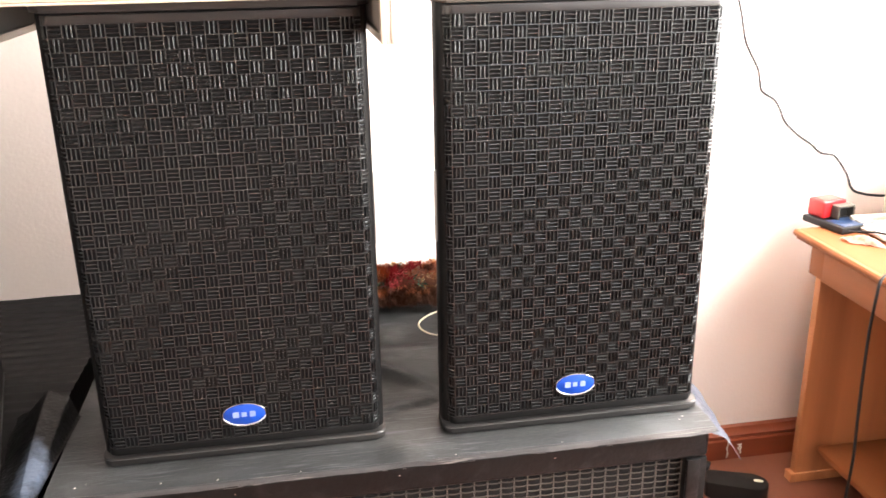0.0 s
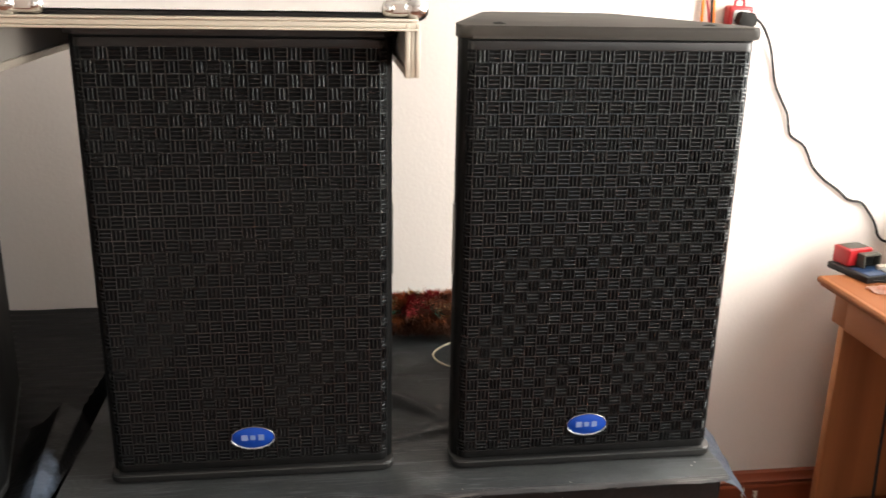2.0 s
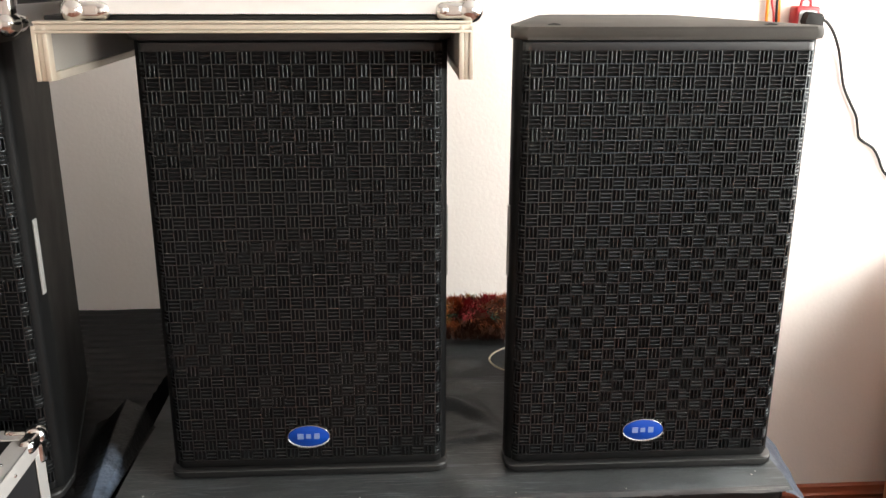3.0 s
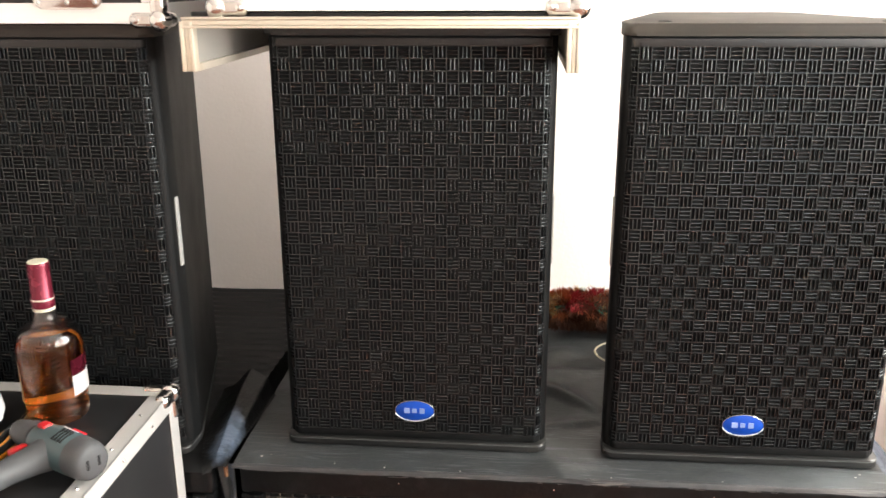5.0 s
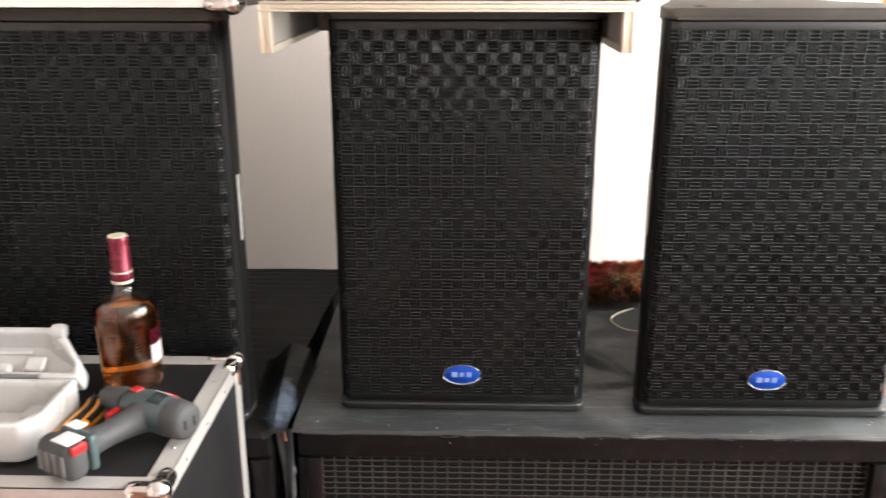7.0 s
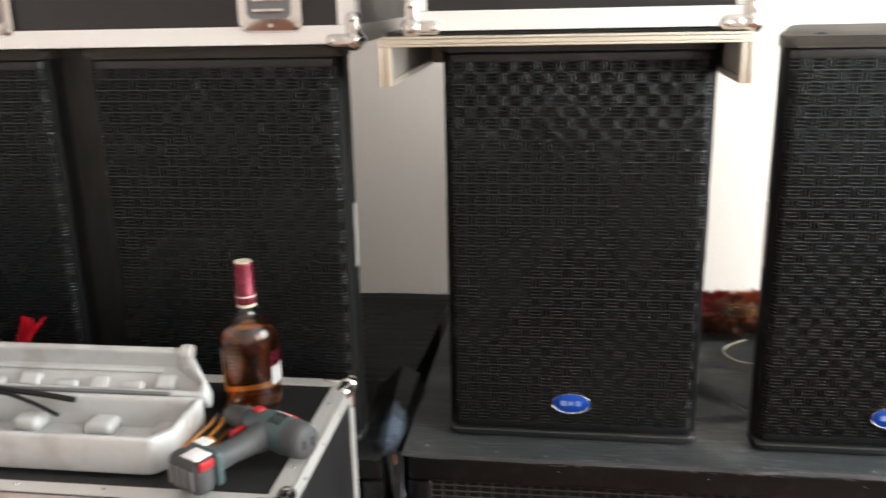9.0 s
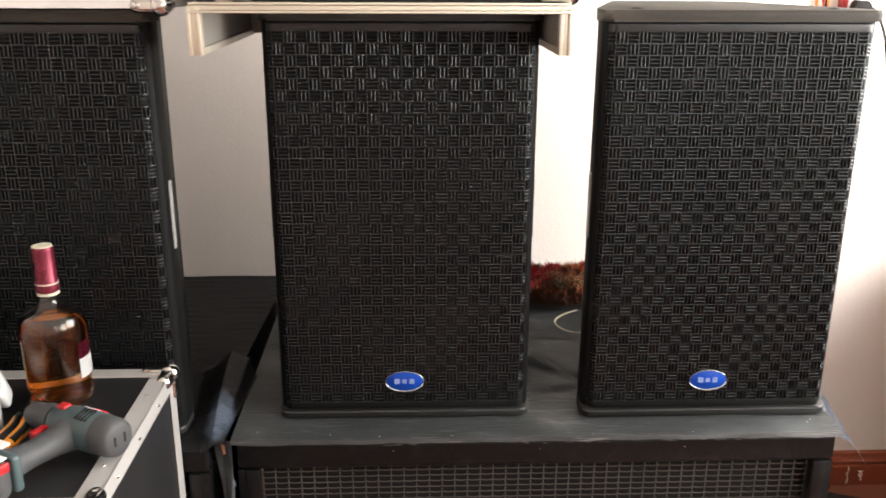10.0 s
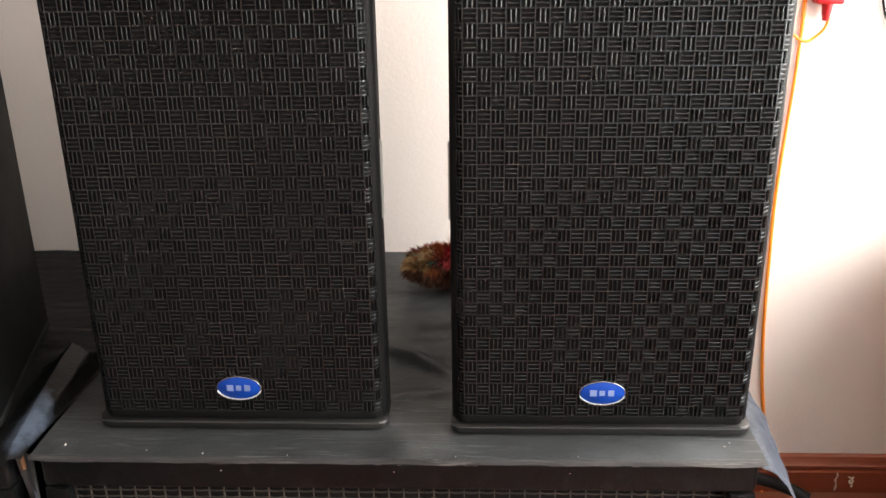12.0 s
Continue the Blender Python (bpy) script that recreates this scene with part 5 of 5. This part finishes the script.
def printer():
    z = 0.7455
    ob = thing("printer", pose(1.535, 2.0, z), "off-white printer with grey lid and open paper tray on the desk", "printer")
    bm = bmesh.new()
    prism(bm, rounded([(-0.016, -0.44), (0.27, -0.44), (0.27, 0.0), (-0.016, 0.0)], [0.03, 0.02, 0.02, 0.035]), 0.083, 0.180, 0.014, 5)
    part("upper_body", bm, M_PRINTER, ob, "", 50)
    bm = bmesh.new()
    prism(bm, rounded([(0.06, -0.41), (0.27, -0.41), (0.27, -0.01), (0.06, -0.01)], 0.01), 0.0, 0.082, 0.004, 2)
    part("lower_body", bm, M_DIM, ob, "dark recessed paper slot")
    for yy in (-0.372, -0.106):
        bm = bmesh.new()
        box(bm, 0.022, 0.059, yy, yy + 0.043, 0.0, 0.082, 0.003, 2)
        part("slot_cheek", bm, M_PRINTER, ob, "off-white inner side of the paper slot")
    bm = bmesh.new()
    box(bm, 0.030, 0.058, -0.328, -0.107, 0.019, 0.052, 0.006, 2)
    part("paper_rest", bm, M_PAPER, ob, "pale flap above the paper")
    for yy in (-0.43, -0.062):
        bm = bmesh.new()
        box(bm, -0.012, 0.052, yy, yy + 0.058, 0.0, 0.086, 0.008, 3)
        part("front_pillar", bm, M_PRINTER, ob)
    bm = bmesh.new()
    prism(bm, rounded([(0.006, -0.418), (0.262, -0.418), (0.262, -0.022), (0.006, -0.022)], [0.05, 0.05, 0.05, 0.06], 10), 0.1795, 0.187, 0.003, 3)
    part("lid", bm, M_TAUPE, ob, "grey-brown rounded lid", 50)
    bm = bmesh.new()
    box(bm, -0.0170, -0.0150, -0.165, -0.125, 0.112, 0.117, 0.0006, 1)
    part("name_bar", bm, M_GREY, ob, "grey bar where the name stands")
    bm = bmesh.new()
    lathe(bm, [(0.009, 0), (0.009, 0.004), (0.006, 0.006), (0.002, 0.006)], 18, pose(-0.0085, -0.034, 0.03, 0, -90, 0))
    part("knob", bm, M_DIM, ob, "small dark round button")
    bm = bmesh.new()
    box(bm, -0.155, 0.028, -0.375, -0.065, 0.006, 0.014, 0.003, 2)
    box(bm, -0.155, 0.02, -0.095, -0.075, 0.0145, 0.030, 0.004, 2)
    tr = part("paper_tray", bm, M_PRINTER, ob, "open paper tray")
    bm = bmesh.new()
    box(bm, -0.145, 0.05, -0.36, -0.10, 0.0145, 0.0185, 0.001, 1)
    part("paper", bm, M_PAPER, tr, "stack of white paper")
    bm = bmesh.new()
    box(bm, -0.152, -0.110, -0.12, -0.085, 0.0150, 0.0240, 0.004, 2)
    part("paper_guide", bm, M_GREY, tr)
    return ob


printer()


def stamp():
    """Small red-topped device on a flat dark-blue pad."""
    ob = thing("stamp_pad_device", pose(1.360, 1.945, 0.7455, 0, 0, 12) @ Matrix.Scale(0.88, 4), "small red and black device on a dark-blue pad on the desk", "office device")
    bm = bmesh.new()
    box(bm, -0.062, 0.058, -0.085, 0.070, 0.0, 0.020, 0.004, 2)
    part("base", bm, M_CABLE, ob, "black base")
    bm = bmesh.new()
    box(bm, -0.052, 0.054, -0.080, -0.010, 0.0195, 0.0225, 0.003, 2)
    part("pad", bm, M_BLUEPAD, ob, "dark blue pad")
    bm = bmesh.new()
    box(bm, -0.050, 0.036, 0.004, 0.068, 0.0205, 0.072, 0.006, 3)
    part("housing", bm, M_RED, ob, "red plastic housing")
    bm = bmesh.new()
    box(bm, -0.042, 0.028, 0.012, 0.060, 0.0715, 0.0735, 0.003, 2)
    part("housing_inset", bm, M_DIM, ob, "dark olive label on the housing")
    bm = bmesh.new()
    for b in ((-0.022, 0.040, -0.026, 0.0035, 0.056, 0.062), (-0.022, -0.016, -0.026, 0.0035, 0.0225, 0.056), (0.034, 0.040, -0.026, 0.0035, 0.0225, 0.056)):
        box(bm, *b, bevel=0.0015, seg=1)
    part("hood", bm, M_DIM, ob, "dark grey open hood")
    bm = bmesh.new()
    box(bm, -0.0155, 0.0335, -0.004, 0.0035, 0.0230, 0.0555)
    part("dark_slot", bm, M_FOAM, ob)
    bm = bmesh.new()
    lathe(bm, [(0.010, 0), (0.011, 0.002), (0.011, 0.014), (0.008, 0.016)], 18, pose(0.040, 0.02, 0.045, 0, 90, 0))
    part("side_wheel", bm, M_GREY, ob)
    return ob


stamp()


def wrapper():
    def f(u, v):
        x, y = 1.300 + 0.062 * u, 1.818 - 0.056 * u + 0.036 * (v - 0.5) * (0.6 + abs(u - 0.5))
        return Vector((x, y, 0.7475 + 0.015 * math.sin(v * math.pi) * (0.35 + math.sin(u * math.pi)) + 0.005 * noise.noise(Vector((u * 9, v * 9, 3)))))
    bm = bmesh.new()
    sheet(bm, f, 20, 10, 0.0008)
    return single("sweet_wrapper", bm, M_WRAP, "crumpled pink and white sweet wrapper on the desk", "wrapper", smooth=70)


wrapper()
cable_thing("desk_cable", [(1.56, 1.08, 0.7505), (1.49, 1.28, 0.7505), (1.505, 1.48, 0.752), (1.510, 1.62, 0.765), (1.468, 1.690, 0.775), (1.38, 1.645, 0.763), (1.28, 1.598, 0.752), (1.233, 1.578, 0.746), (1.221, 1.572, 0.70), (1.225, 1.581, 0.60), (1.222, 1.573, 0.461), (1.214, 1.555, 0.35), (1.209, 1.547, 0.296), (1.204, 1.550, 0.16), (1.19, 1.55, 0.06), (1.15, 1.52, 0.006), (1.05, 1.45, 0.006)], 0.0036, M_CABLE, "black mains cable hanging over the desk edge to the floor")
cable_thing("thin_cable", [(1.335, 1.855, 0.756), (1.385, 1.80, 0.766), (1.42, 1.72, 0.764), (1.40, 1.655, 0.756), (1.44, 1.57, 0.750), (1.56, 1.48, 0.750), (1.70, 1.36, 0.750)], 0.0026, M_CABLE, "thin black cable lying across the desk")


# ---------- wall: power strip and cables ----------
def power_strip():
    ob = thing("power_strip", pose(0.996, Y1 - 0.004, 1.228, 0, 1.5, 0), "red power strip with white sockets hanging on the wall", "power strip")
    bm = bmesh.new()
    box(bm, -0.030, 0.030, -0.036, 0.0, 0.0, 0.165, 0.006, 3)
    part("housing", bm, M_RED, ob)
    for i in range(3):
        z = 0.036 + i * 0.049
        bm = bmesh.new()
        prism(bm, rounded([(-0.021, -0.021), (0.021, -0.021), (0.021, 0.021), (-0.021, 0.021)], 0.006), 0.0362, 0.0385, 0.0006, 1, pose(0, 0, z, 90, 0, 0))
        so = part("socket", bm, M_WHITE, ob, "white socket")
        for dx in (-0.0095, 0.0095):
            bm = bmesh.new()
            lathe(bm, [(0.0032, 0), (0.0032, 0.0006)], 10, pose(dx, -0.0386, z, 90, 0, 0))
            part("pin_hole", bm, M_FOAM, so)
    bm = bmesh.new()
    lathe(bm, [(0.012, 0), (0.010, -0.020), (0.007, -0.036), (0.004, -0.037)][::-1], 16, pose(0.0, -0.018, 0.001))
    part("cable_gland", bm, M_RED, ob, "red cable gland")
    bm = bmesh.new()
    tube(bm, [(-0.012, -0.018, 0.163), (-0.010, -0.018, 0.177), (0.0, -0.018, 0.181), (0.010, -0.018, 0.177), (0.012, -0.018, 0.163)], 0.0035, 8, 5)
    part("hanging_loop", bm, M_RED, ob, "red hanging loop")
    return ob


power_strip()


def plug():
    ob = thing("plug", pose(1.003, Y1 - 0.0435, 1.364, 0, 8, 0), "black mains plug in the top socket of the power strip", "plug")
    bm = bmesh.new()
    prism(bm, rounded([(-0.022, -0.016), (0.022, -0.016), (0.018, 0.016), (-0.018, 0.016)], 0.006), 0.0, 0.030, 0.006, 3, pose(0, 0, 0, 90, 0, 0))
    part("body", bm, M_PLUG, ob)
    bm = bmesh.new()
    tube(bm, [(0.014, -0.018, 0.003), (0.024, -0.018, 0.003)], 0.005, 8, 1)
    part("sleeve", bm, M_PLUG, ob)
    return ob


plug()
YW = Y1 - 0.007
cable_thing("wall_cable", [(1.024, Y1 - 0.060, 1.366), (1.042, Y1 - 0.052, 1.357), (1.070, Y1 - 0.032, 1.334), (1.099, Y1 - 0.012, 1.292), (1.114, YW, 1.247), (1.126, YW, 1.205), (1.147, YW, 1.167), (1.168, YW, 1.132), (1.177, YW, 1.098), (1.186, YW, 1.076), (1.222, YW, 1.053), (1.240, YW, 1.028), (1.258, YW, 0.995), (1.296, YW, 0.960), (1.340, YW, 0.931), (1.372, YW, 0.906), (1.410, YW, 0.897), (1.435, YW, 0.872), (1.460, YW, 0.838), (1.475, YW, 0.805), (1.502, YW, 0.787), (1.568, YW - 0.01, 0.777), (1.697, YW - 0.03, 0.780)], 0.0036, M_CABLE, "black mains cable running wavily down the white wall")
cable_thing("orange_cable", [(0.945, Y1 - 0.010, 1.756), (0.940, YW, 1.552), (0.942, YW, 1.399), (0.953, YW, 1.246), (0.953, YW, 1.092), (0.947, YW, 0.938), (0.943, YW, 0.785), (0.947, YW, 0.632), (0.953, YW, 0.479), (0.965, YW, 0.336), (0.983, YW, 0.213), (0.997, YW - 0.018, 0.100), (0.995, YW - 0.04, -0.015), (1.005, YW - 0.3, -0.015)], 0.0042, M_CABLE_OR, "bright orange cable hanging down the wall")
cable_thing("orange_lead", [(1.003, Y1 - 0.022, 1.199), (0.996, Y1 - 0.018, 1.174), (0.976, Y1 - 0.014, 1.154), (0.961, Y1 - 0.016, 1.149), (0.940, Y1 - 0.016, 1.159), (0.924, Y1 - 0.014, 1.194), (0.913, Y1 - 0.012, 1.399), (0.920, Y1 - 0.012, 1.603)], 0.0036, M_CABLE_OR, "orange lead looping out of the power strip")
cable_thing("red_lead", [(0.932, Y1 - 0.02, 1.327), (0.928, Y1 - 0.016, 1.375), (0.921, Y1 - 0.014, 1.410), (0.930, Y1 - 0.014, 1.460), (0.932, Y1 - 0.012, 1.603)], 0.0026, M_RED, "thin red lead on the wall")
cable_thing("dark_lead", [(0.936, Y1 - 0.02, 1.327), (0.933, Y1 - 0.016, 1.420), (0.932, Y1 - 0.020, 1.501), (0.944, Y1 - 0.020, 1.603)], 0.0030, M_CABLE, "thin dark lead on the wall")


def wall_socket():
    ob = thing("wall_socket", pose(0.951, Y1, 1.475), "cream wall socket box with leads hanging from it", "socket")
    bm = bmesh.new()
    box(bm, -0.042, 0.042, -0.030, 0.0, 0.0, 0.085, 0.006, 3)
    part("box", bm, M_SOCKET, ob)
    bm = bmesh.new()
    box(bm, -0.034, 0.034, -0.034, -0.0302, 0.008, 0.077, 0.003, 2)
    part("face_plate", bm, M_SOCKET, ob)
    return ob


wall_socket()


# ---------- floor by the desk ----------
def paint_marks():
    """Splashes of white paint on the baseboard."""
    base_ob = bpy.data.objects["baseboard"]
    rnd = random.Random(3)
    y = Y1 - 0.0305
    for pts in ([(1.180, 0.062), (1.181, 0.05), (1.179, 0.038), (1.181, 0.025), (1.180, 0.006)], [(1.210, 0.048), (1.218, 0.042), (1.214, 0.034), (1.222, 0.026), (1.220, 0.016)], [(1.224, 0.048), (1.218, 0.042), (1.224, 0.034), (1.216, 0.028)]):
        bm = bmesh.new()
        tube(bm, [(px + rnd.gauss(0, 0.001), y, pz) for px, pz in pts], 0.0018, 6, 4, lambda k: 0.5 + abs(math.sin(k * 9)))
        part("paint_drip", bm, M_PAINT, base_ob, "drip of white paint")


paint_marks()


def loose_plug():
    ob = thing("floor_pedal", pose(1.15, 1.87, 0, 0, 0, -25), "rounded black rubber foot of a stand beside the subwoofer", "stand foot")
    bm = bmesh.new()
    prism(bm, rounded([(-0.11, -0.035), (0.055, -0.04), (0.055, 0.04), (-0.11, 0.03)], [0.012, 0.038, 0.038, 0.012], 8), 0.0, 0.048, 0.016, 4)
    part("sole", bm, M_PLUG, ob, "", 60)
    bm = bmesh.new()
    ball(bm, (0.028, 0.006, 0.0475), 0.010, 1.3, 0.7, 0.25)
    part("pale_mark", bm, M_PALE, ob, "pale worn mark")
    return ob


loose_plug()
cable_thing("floor_cable", [(0.70, 1.93, 0.10), (0.78, 1.95, 0.115), (0.88, 1.965, 0.11), (0.97, 1.975, 0.085), (1.03, 1.97, 0.065), (1.075, 1.95, 0.05)], 0.015, M_CABLE, "thick black cable bundle between subwoofer and wall", "cable")
